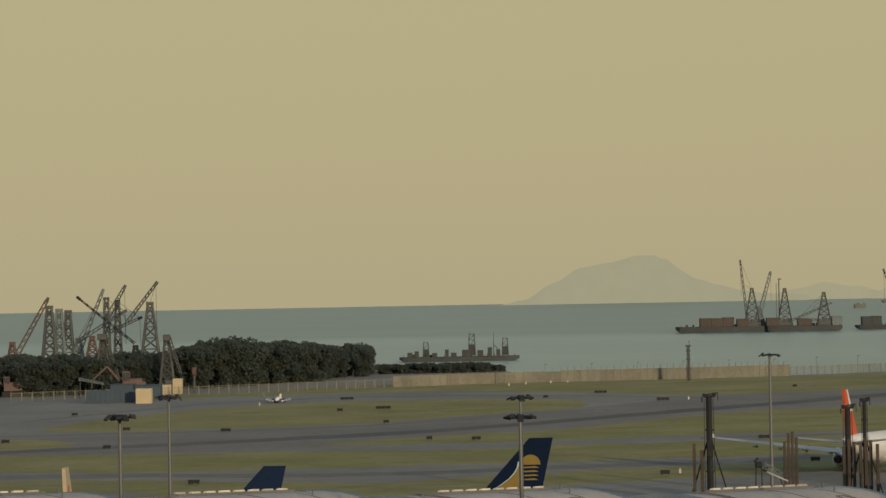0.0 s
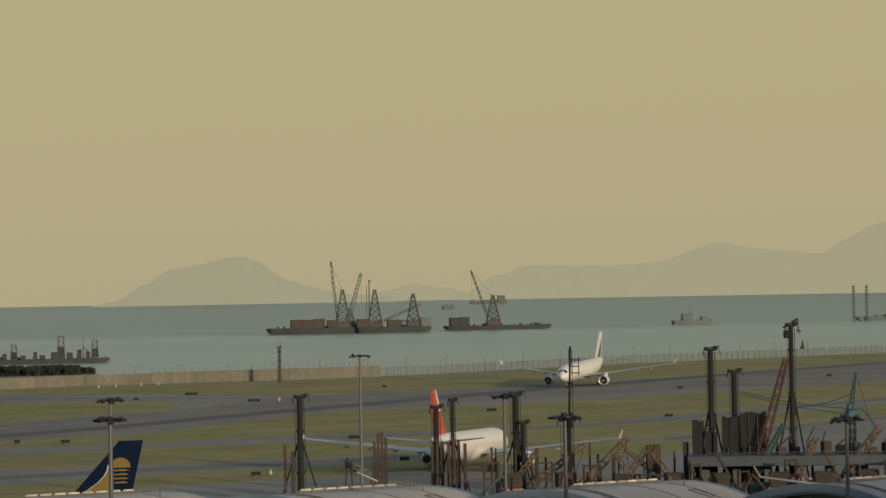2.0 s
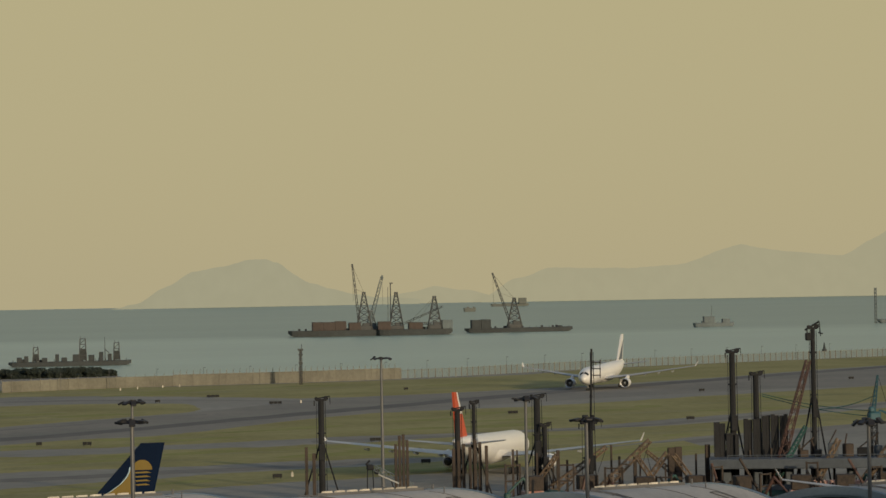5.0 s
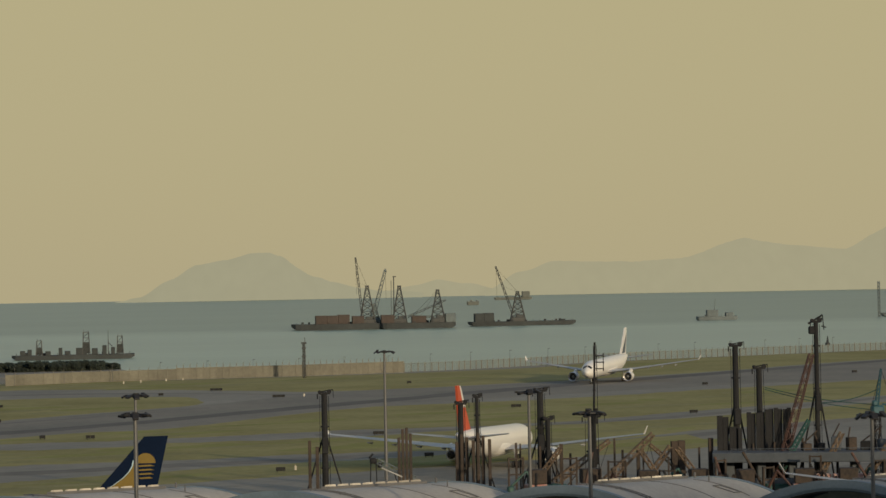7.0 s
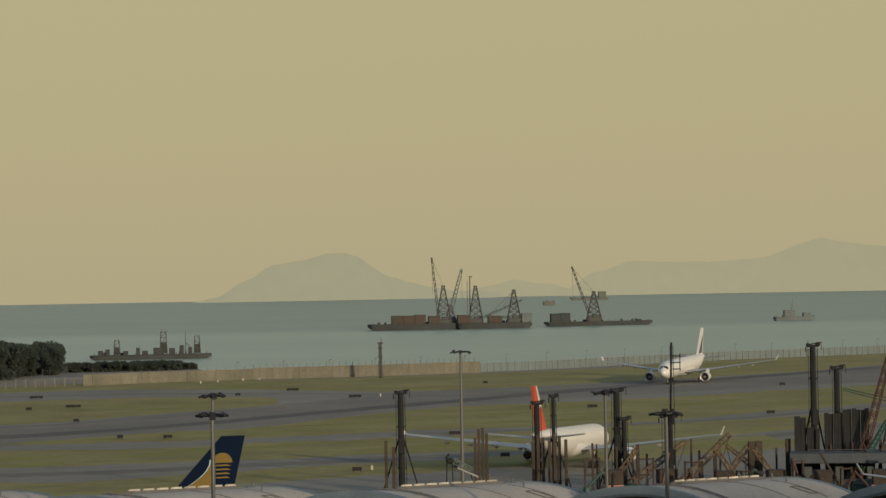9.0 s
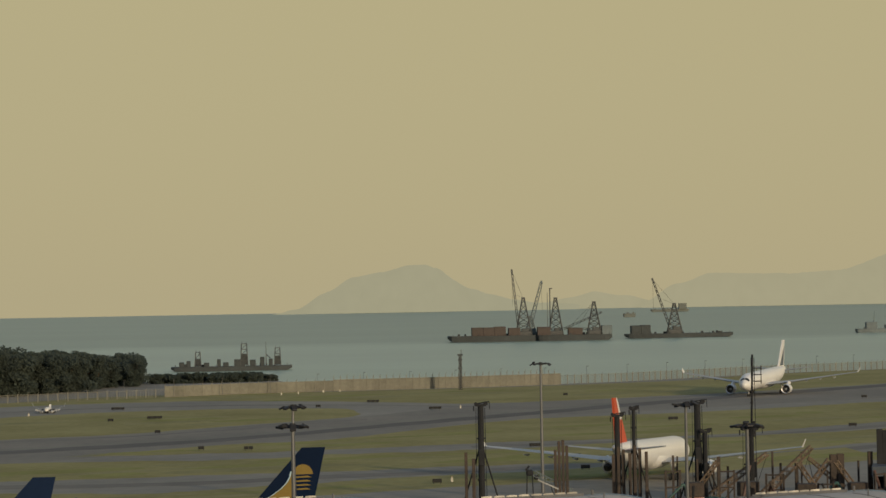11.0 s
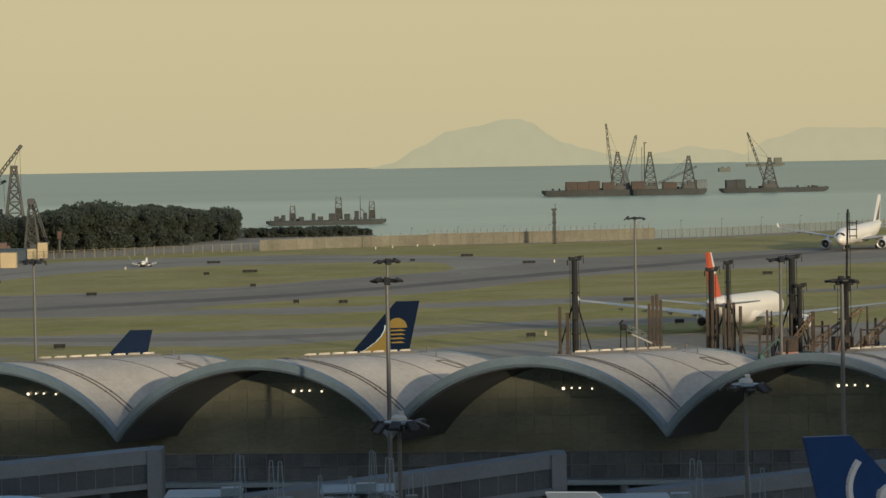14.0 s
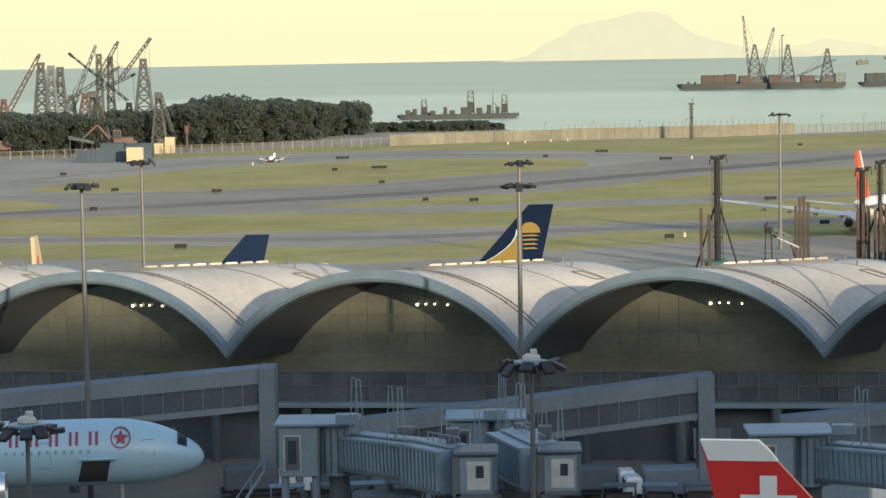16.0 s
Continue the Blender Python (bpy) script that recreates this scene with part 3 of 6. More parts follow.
# ---- aircraft ----
def aircraft(m, label, length=59.0, r=2.85, span=59.0, body=WHITE, fin=None, rows=True, name="airliner", pod=.365, lift=0.0, up=0.0, nod=0.0, doors=(0.076, 0.3, 0.55, 0.74)):
    """An airliner; nose towards +x, wheels on z 0. fin: material of the tail."""
    ob = thing(name, m, label, "aircraft", "airliners on the airfield")
    cz = r * 1.83 + up
    x0 = length / 2
    prof = [(0, .03, -.24), (.0015, .15, -.24), (.006, .29, -.235), (.014, .43, -.21), (.026, .55, -.165), (.04, .70, -.13), (.055, .81, -.095), (.075, .91, -.055), (.1, .975, -.02), (.13, 1, 0), (.64, 1, 0), (.72, .95, .05), (.8, .8, .2), (.88, .57, .40), (.95, .32, .58), (.99, .13, .68), (1, .05, .70)]
    bm = bmesh.new()
    rings = []
    for f, s, dz in prof:
        rings.append([(x0 - f * length, r * s * math.cos(a), cz + r * dz + r * s * math.sin(a)) for a in [2 * math.pi * i / 28 for i in range(28)]])
    loft(bm, rings)
    pf, ps, pd = zip(*prof)

    def flank(x, z, sgn, out=.015):
        f = (x0 - x) / length
        sc, dz = float(np.interp(f, pf, ps)), float(np.interp(f, pf, pd))
        return x, sgn * (math.sqrt(max((r * sc) ** 2 - (z - cz - r * dz) ** 2, .01)) + out), z

    fus = part("fuselage", bm, body, ob, "", True)
    # cockpit windows
    for sgn in (1, -1):
        bm = bmesh.new()
        grid = []
        for f in (.024, .037):
            w, dz = float(np.interp(f, pf, ps)), float(np.interp(f, pf, pd))
            grid.append([])
            for i in range(7):
                aa = radians(90 - sgn * (4 + 8.5 * i))
                grid[-1].append(bm.verts.new((x0 - f * length + .06, r * w * 1.02 * math.cos(aa), cz + r * dz + r * w * 1.02 * math.sin(aa))))
        for i in range(6):
            bm.faces.new((grid[0][i], grid[0][i + 1], grid[1][i + 1], grid[1][i]))
        bmesh.ops.solidify(bm, geom=bm.faces[:], thickness=.05)
        part("cockpit_window", bm, WINDOWS, fus)
    if rows:
        for sgn in (1, -1):
            bm = bmesh.new()
            x = x0 - 0.135 * length
            while x > -x0 + 0.26 * length:
                if rows == "patchy" and 7 < (x0 - x) % 13 < 8.6:
                    x -= .62
                    continue
                box(bm, flank(x, cz + r * 0.16, sgn, 0), (0.2, 0.05, 0.3))
                x -= 0.62
            tagged(part("window_row", bm, CABIN, fus), kind="stuff")
            for f in doors:
                bm = bmesh.new()
                x = x0 - f * length
                edge = [(-.46, -.95), (.46, -.95), (.46, 0), (.46, .95), (-.46, .95), (-.46, 0)]
                for a, b in zip(edge, edge[1:] + edge[:1]):
                    tube(bm, flank(x + a[0], cz + r * .06 + a[1], sgn, .0), flank(x + b[0], cz + r * .06 + b[1], sgn, .0), 0.04, n=4)
                part("door", bm, CABIN, fus)
    # wings
    for sgn in (1, -1):
        bm = bmesh.new()
        rg = []
        half = span / 2
        for f, ch, xle, z in ((0.04, .185, .335, -.62), (.33, .118, .435, -.40), (1, .042, .60, .30)):
            c, y = ch * length, sgn * f * half
            xl = x0 - xle * length
            zz = cz + z * r + f * f * 0.6
            t = 0.105 * c
            rg.append([(xl, y, zz), (xl - .12 * c, y, zz + .5 * t), (xl - .4 * c, y, zz + .55 * t), (xl - c, y, zz - .1 * t), (xl - .5 * c, y, zz - .35 * t), (xl - .12 * c, y, zz - .35 * t)])
        loft(bm, rg)
        wing = part("wing", bm, WING, ob, "", True)
        bm = bmesh.new()
        tip = rg[-1]
        c = .042 * length
        loft(bm, [[(p[0], p[1], p[2]) for p in tip], [(p[0] * .5 + (tip[3][0] - .3) * .5, p[1] + sgn * .7, p[2] + 1.4) for p in tip]])
        part("winglet", bm, WHITE, wing, "upturned wing tip")
        # flap track fairings
        for f in (0.3, 0.45, 0.6, 0.75):
            bm = bmesh.new()
            xe = x0 - (.335 + .265 * f + .185 - .145 * f) * length
            zz = cz + (-.62 + .74 * f) * r + f * f * 0.6
            tube(bm, (xe + 2.2, sgn * f * half, zz - .45), (xe - .9, sgn * f * half, zz - .3), .28, .08, 6)
            part("flap_fairing", bm, WING, wing)
        # engine
        ex, ey, ez = x0 - pod * length, sgn * half * .315, cz - r * 1.08 + lift
        R = r * 0.5
        bm = bmesh.new()
        loft(bm, [[(ex + dx, ey + R * s * math.cos(a), ez + R * s * math.sin(a)) for a in [2 * math.pi * i / 18 for i in range(18)]] for dx, s in ((-.5, .84), (2.6, .93), (2.75, 1.0), (2.4, 1.06), (1.0, 1.1), (-1.2, .98), (-2.2, .8), (-2.2, .6))], cap=False)
        eng = part("engine", bm, body if body != WHITE else WHITE, ob, "rounded jet engine nacelle", True)
        bm = bmesh.new()
        tube(bm, (ex + 1.5, ey, ez), (ex + 1.6, ey, ez), R * .92, n=18)
        part("fan", bm, BLACK, eng)
        bm = bmesh.new()
        tube(bm, (ex + 1.55, ey, ez), (ex + 2.2, ey, ez), R * .3, .05, 10)
        part("spinner", bm, WING, eng)
        bm = bmesh.new()
        loft(bm, [[(ex + 2.78 + dx, ey + R * s * math.cos(a), ez + R * s * math.sin(a)) for a in [2 * math.pi * i / 18 for i in range(18)]] for dx, s in ((-.3, 1.08), (.06, 1.02), (-.05, .93), (-.3, .92))], cap=False)
        part("intake_lip", bm, ALU, eng, "", True)
        bm = bmesh.new()
        tube(bm, (ex - 3.4, ey, ez), (ex - 1.9, ey, ez), R * .3, R * .55, 12)
        # black disc in place of the shade inside the nacelle
        tube(bm, (ex - 2.16, ey, ez), (ex - 2.1, ey, ez), R * .79, n=16)
        part("exhaust", bm, BLACK, eng)
        bm = bmesh.new()
        prism(bm, [(ex + 1.2, ez + R * .9), (ex - 3.2, ez + R * .6), (ex - 5.0, ez + R * 1.25), (ex - 1.8, ez + R * 1.7)], .35)
        for v in bm.verts:
            v.co.y += ey
        part("pylon", bm, body, eng)
        # tailplane
        bm = bmesh.new()
        rg = []
        for f, ch, xle in ((.05, .10, .855), (1, .038, .945)):
            c, y = ch * length, sgn * f * length * .163
            xl, zz = x0 - xle * length, cz + r * (.42 + .35 * f)
            rg.append([(xl, y, zz), (xl - .3 * c, y, zz + .05 * c), (xl - c, y, zz), (xl - .3 * c, y, zz - .05 * c)])
        loft(bm, rg)
        part("tailplane", bm, WING if body == WHITE else body, ob)
        # main gear
        gx, gy = x0 - .535 * length, sgn * r * 1.85
        bm = bmesh.new()
        tube(bm, (gx, gy, .5), (gx, gy - sgn * .4, cz - r * .55), .22, n=8)
        leg = part("gear_leg", bm, WING, ob)
        for dx in (-.75, .75):
            for dy in (-.5, .5):
                bm = bmesh.new()
                tube(bm, (gx + dx, gy + dy - .2, .62), (gx + dx, gy + dy + .2, .62), .62, n=14)
                part("wheel", bm, TYRE, leg)
    bm = bmesh.new()
    gx = x0 - .115 * length
    tube(bm, (gx, 0, .4), (gx, 0, cz - r * .85), .14, n=8)
    leg = part("nose_gear_leg", bm, WING, ob)
    for dy in (-.32, .32):
        bm = bmesh.new()
        tube(bm, (gx, dy - .14, .45), (gx, dy + .14, .45), .45, n=14)
        part("wheel", bm, TYRE, leg)
    # belly fairing
    bm = bmesh.new()
    loft(bm, [[(x0 - f * length, r * 1.04 * s * math.cos(a), cz - r * .35 + r * .8 * s * math.sin(a)) for a in [2 * math.pi * i / 16 for i in range(16)]] for f, s in ((.33, .55), (.38, .95), (.56, 1), (.64, .5))])
    part("belly_fairing", bm, body, ob, "", True)
    # fin
    fx = x0 - .815 * length
    fz = cz + r * .72
    c0, c1, hgt = .145 * length, .043 * length, length * (.158 if nod else .148)
    xt = fx - .135 * length
    out = [(fx, fz), (fx - c0, fz + .2), (xt - c1, fz + hgt), (xt, fz + hgt), (xt + .45, fz + hgt - .5), (fx - .012 * length, fz + .9)]
    bm = bmesh.new()
    prism(bm, out, .42)
    f = part("fin", bm, fin or body, ob)
    f["lean"], f["tilt"] = nod, nod * (x0 - .535 * length)
    if nod:
        gx = x0 - .535 * length
        for q in ob.children_recursive:
            if q.type == "MESH" and not q.name.startswith(("gear", "nose_gear", "wheel")):
                for v in q.data.vertices:
                    v.co.z -= (v.co.x - gx) * nod
    ob["fx"], ob["fz"], ob["hgt"], ob["xt"], ob["c1"] = fx, fz, hgt, xt, c1
    return ob, f


def fin_plate(f, name, pts, material, label=""):
    """A painted field on both faces of a fin, a hair proud of it."""
    bm = bmesh.new()
    prism(bm, pts, .45)
    for v in bm.verts:
        v.co.z += f["tilt"] - f["lean"] * v.co.x
    return part(name, bm, material, f, label)


def facing(x, y, heading):
    """heading: degrees clockwise from +y in which the nose points."""
    return pose(x, y, 0, 0, 0, 90 - heading)


# white airliner with a red tail, rolling away
a1, f1 = aircraft(facing(65.9, 467.5, 21.5), "white airliner with orange-red tail on the taxiway", length=55.0, r=2.7, span=60.0, fin=SCARLET, rows=False, nod=.034)
fx, fz, hg, xt, c1 = (a1[k] for k in ("fx", "fz", "hgt", "xt", "c1"))
fin_plate(f1, "tail_flash", [(xt - c1 * .30, fz + hg), (xt, fz + hg), (xt + .45, fz + hg - .5), (xt + 3.4, fz + hg * .55), (xt + 1.9, fz + hg * .55)], WHITE, "white leading field of the tail")
# white airliner coming towards the terminal on the runway
a2, f2 = aircraft(facing(154.8, 822.4, 204.0), "white airliner with lit landing lights on the runway", fin=WHITE, rows=False, nod=.018)
bm = bmesh.new()
bmesh.ops.create_uvsphere(bm, u_segments=10, v_segments=6, radius=.35, matrix=Matrix.Translation((59 / 2 - .105 * 59, 0, 2.3)))
part("landing_light", bm, BEAM, a2)
fx, fz, hg, xt, c1 = (a2[k] for k in ("fx", "fz", "hgt", "xt", "c1"))
fin_plate(f2, "tail_field", [(fx - 2.5, fz + .8), (fx - 7.5, fz + .9), (xt - c1 * .7, fz + hg * .8)], CLADDARK)
# parked behind the terminal: only the tails rise over the roof
def tail_at(x, y, ztop, heading, fin, label, body=WHITE):
    s = 59.0 * (ztop / 16.0)
    L = s
    m = facing(0, 0, heading)
    off = m.to_3x3() @ Vector((L / 2 - .815 * L - .135 * L - .026 * L, 0, 0))
    ob, f = aircraft(pose(x - off.x, y - off.y, 0, 0, 0, 90 - heading), label, length=L, r=2.85 * s / 59, span=L, body=body, fin=fin, rows=False)
    return ob, f


a3, f3 = tail_at(2.3, 300, 17.6, 261, NAVY, "airliner with navy tail and golden sun, parked behind the terminal")
fx, fz, hg, xt, c1 = (a3[k] for k in ("fx", "fz", "hgt", "xt", "c1"))
top = fz + hg
cx, cz = xt - c1 + 2.75, top - 3.15
fin_plate(f3, "sun_emblem", [(cx + 1.2 * math.cos(a), cz + 1.2 * math.sin(a)) for a in [math.pi * i / 12 for i in range(13)]], GOLD, "golden half disc")
for i in range(4):
    z = cz - .28 - i * .48
    w = 1.1 - i * .06
    fin_plate(f3, "sun_ray", [(cx - w, z - .1), (cx + w * .7, z - .12), (cx + w, z + .04), (cx - w * .5, z + .1)], GOLD)
# a broad golden field with a pale curved rim along the leading edge
rim = [(cx + 1.35 + .30 * d * d, cz + .4 - d) for d in (0, .6, 1.3, 2.0, 2.8, 3.6, 4.4)]
fin_plate(f3, "golden_field", rim + [(cx + 1.35, cz - 4.0), (cx + 1.2, cz - 1.0)], GOLD, "golden curved field")
fin_plate(f3, "pale_rim", rim + [(x + .17, z - .03) for x, z in rim[::-1]], ICE, "pale curved rim")
a4, f4 = tail_at(-28.0, 284, 15.9, 272, COBALT, "airliner with plain cobalt blue tail, parked behind the terminal")
a5, f5 = tail_at(-51.6, 281, 16.3, 357, CONTAINER, "airliner with cream tail and orange-red flower behind the terminal")
fx, fz, hg, xt, c1 = (a5[k] for k in ("fx", "fz", "hgt", "xt", "c1"))
fin_plate(f5, "tail_flower", [(xt - .4 + 1.0 * math.cos(a), fz + hg * .66 + 1.0 * math.sin(a)) for a in [math.pi * i / 6 for i in range(12)]], SCARLET)
aircraft(facing(121.0, 344.0, 185.0), "white airliner behind the terminal, one wing tip in view", rows=False)
# pale blue wide-body at the gate
GL_L, GL_R = 55.0, 2.55
a6, f6 = aircraft(pose(-24.9 - 27.3, 209.6 - 3.1, 0, 0, 0, 6.5), "pale blue wide-body airliner with red lettering at the gate", length=GL_L, r=GL_R, span=46.0, body=ICE, fin=ICE, rows="patchy", pod=.315, lift=1.25, up=.42, doors=(.076, .218, .55, .74))
GCZ, NOSE = GL_R * 1.83 + .42, GL_L / 2


def skin(px, pz, out=.02):
    """On the near flank of the gate airliner."""
    return px, -math.sqrt(GL_R ** 2 - (pz - GCZ) ** 2) - out, pz


for d in (0, 1.5, 3.0, 4.5, 6.0, 7.45, 9.35, 10.5, 11.6):
    x0 = NOSE - 8.3 - d
    for dx in (-.24, .24):
        bm = bmesh.new()
        loft(bm, [[skin(x0 + dx - .11, z), skin(x0 + dx + .11, z), skin(x0 + dx + .11, z, -.05), skin(x0 + dx - .11, z, -.05)] for z in (5.95, 6.2, 6.45, 6.7, 6.92)])
        part("letter_bar", bm, LETTER, a6, "dark red lettering bar")
bm = bmesh.new()
loft(bm, [[skin(NOSE - 6.25 + q * math.cos(a), 6.42 + q * math.sin(a), o) for q, o in ((.67, .02), (.77, .02), (.77, -.04), (.67, -.04))] for a in [2 * math.pi * i / 28 for i in range(29)]], cap=False)
bmesh.ops.remove_doubles(bm, verts=bm.verts, dist=.004)
part("emblem_ring", bm, LETTER, a6, "thin red ring")
bm = bmesh.new()
star = []
for i in range(10):
    a = math.pi / 2 + math.pi * i / 5
    q = .58 if i % 2 == 0 else .28
    star.append(skin(NOSE - 6.25 + q * math.cos(a), 6.42 + q * math.sin(a)))
loft(bm, [star, [(a, b + .08, c) for a, b, c in star]])
part("emblem", bm, LETTER, a6, "red pointed emblem")
# plate on the uncut skin, its black stands in for shade in the hold
bm = bmesh.new()
loft(bm, [[skin(x, z, o) for x, o in ((NOSE - 9.6 + .25 * (z - 3), .03), (NOSE - 7.4 + .2 * (z - 3), .03), (NOSE - 7.4 + .2 * (z - 3), -.2), (NOSE - 9.6 + .25 * (z - 3), -.2))] for z in (3.0, 3.3, 3.65, 4.0, 4.4, 4.7)])
hold = part("cargo_hold", bm, BLACK, a6, "dark plate for the shade in the open cargo hold")
bm = bmesh.new()
box(bm, (NOSE - 8.0, -2.85, 4.95), (2.7, .8, .1), Matrix.Rotation(radians(-8), 3, "X"))
part("cargo_door", bm, ICE, hold, "raised cargo door")
# red tail with a white cross, close to the camera
a7, f7 = tail_at(9.3, 135.7, 17.1, 100, RED, "white airliner with red tail and white cross at a near stand")
fx, fz, hg, xt, c1 = (a7[k] for k in ("fx", "fz", "hgt", "xt", "c1"))
fin_plate(f7, "tail_cap", [(xt - c1 - .02, fz + hg + .01), (xt, fz + hg + .01), (xt + .5, fz + hg - .45), (xt + .9, fz + hg - .95), (xt - c1 + .35, fz + hg - .95)], WHITE, "white fin cap")
cx, cz = xt + .45, fz + hg - 2.95
t, a = .40, 1.32
cross = [(-t, -a), (t, -a), (t, -t), (a, -t), (a, t), (t, t), (t, a), (-t, a), (-t, t), (-a, t), (-a, -t), (-t, -t)]
fin_plate(f7, "cross_field", [(cx + p[0], cz + p[1]) for p in cross], WHITE, "white cross")
# blue tail with a pale spiral
a8, f8 = tail_at(25.4, 148, 18.4, 80, TEALBLUE, "white airliner with deep blue tail and pale spiral")
fx, fz, hg, xt, c1 = (a8[k] for k in ("fx", "fz", "hgt", "xt", "c1"))
bm = bmesh.new()
for sgn in (1, -1):
    prev = None
    for i in range(46):
        a = 3.6 - i * .17
        k = .35 + .85 * min(1, i / 26) + max(0, i - 30) * .12
        p = (xt + 2.3 + k * math.cos(a), sgn * .22, fz + hg - 3.9 + k * math.sin(a))
        if prev:
            tube(bm, prev, p, .23 if i > 8 else .32, n=6)
        prev = p
part("spiral", bm, WHITE, f8, "white scroll emblem")
for i in range(3):
    fin_plate(f8, "tail_bar", [(xt + 5.2 - i * .2, fz + hg - 6.0 - i * .9), (xt - .8, fz + hg - 6.0 - i * .9), (xt - .7, fz + hg - 5.55 - i * .9), (xt + 4.6 - i * .2, fz + hg - 5.55 - i * .9)], WHITE, "white bar on the tail")


# ---- lamp masts ----
def mast(x, y, top, label, width=2.5, dome=False, group="apron lamp masts", r=0.26):
    ob = thing("lamp_mast", pose(x, y, 0), label, "lamp", group)
    bm = bmesh.new()
    tube(bm, (0, 0, 0), (0, 0, top - .2), r, r * .55, 12)
    part("pole", bm, POLE, ob, "grey tapered pole")
    bm = bmesh.new()
    for a in range(0, 360, 30):
        p, q = [(math.cos(radians(b)) * width * .3, math.sin(radians(b)) * width * .3, top - .35) for b in (a, a + 30)]
        tube(bm, p, q, .07, n=5)
    for a in range(0, 360, 60):
        tube(bm, (0, 0, top - .1), (math.cos(radians(a)) * width * .45, math.sin(radians(a)) * width * .45, top - .35), .06, n=5)
    tube(bm, (0, 0, top - .55), (0, 0, top), .24, n=8)
    part("ring_frame", bm, LAMPHEAD, ob)
    rg = random.Random(int(x * 7 + y))
    for i in range(8):
        a = radians(i * 45 + rg.uniform(-12, 12))
        bm = bmesh.new()
        rot = Matrix.Rotation(a, 3, "Z") @ Matrix.Rotation(radians(rg.uniform(-15, 50)), 3, "Y")
        box(bm, (math.cos(a) * width * .44, math.sin(a) * width * .44, top - .3 + rg.uniform(-.1, .12)), (.66, .52, .2), rot, .04)
        part("floodlight", bm, LAMPHEAD, ob)
    if dome:
        bm = bmesh.new()
        loft(bm, [[(.4 * s * math.cos(a), .4 * s * math.sin(a), top + z) for a in [2 * math.pi * i / 12 for i in range(12)]] for z, s in ((0, 1), (.15, .95), (.25, .6), (.27, .1))])
        part("dome_cap", bm, DOME, ob, "pale rounded cap")
        bm = bmesh.new()
        loft(bm, [[(q * math.cos(a), q * math.sin(a), top + z) for a in [2 * math.pi * i / 16 for i in range(16)]] for z, q in ((-.2, .68), (-.16, .78), (-.07, .78), (-.02, .5))])
        part("service_plate", bm, BRIDGE, ob, "pale round plate over the lamps")
        for i in range(8):
            bm = bmesh.new()
            a = 2 * math.pi * (i + .3) / 8
            tube(bm, (math.cos(a) * .7, math.sin(a) * .7, top - .15), (math.cos(a) * 1.2, math.sin(a) * 1.2, top - .5 + .2 * (i % 3)), .05, n=4)
            part("lamp_arm", bm, CARGO, ob)
        bm = bmesh.new()
        box(bm, (.1, 0, top + .32), (.3, .3, .26), None, .04)
        part("control_box", bm, DOME, ob)
    return ob


for x, y, z in ((-34.4, 213.3, 25.5), (-.3, 213.0, 25.0), (37.3, 206.6, 24.6), (58.8, 197.5, 24.4), (-71, 216, 25.4)):
    mast(x, y, z, "tall grey floodlight mast in front of the terminal")
for x, y, z in ((-36.7, 259.4, 25.2), (-.3, 258.0, 24.6), (39.6, 254.0, 24.2)):
    mast(x, y, z, "tall grey floodlight mast behind the terminal")
mast(43.3, 442.5, 23.0, "slender floodlight mast beside the taxiway", 3.7, r=.34)
for x, y, z in ((-20.1, 118.3, 21.0), (.3, 125.0, 22.4), (19.6, 138.6, 22.6), (57.0, 190.0, 14.0)):
    mast(x, y, z, "near floodlight mast with pale cap", 2.7, True, "near lamp masts", .17)


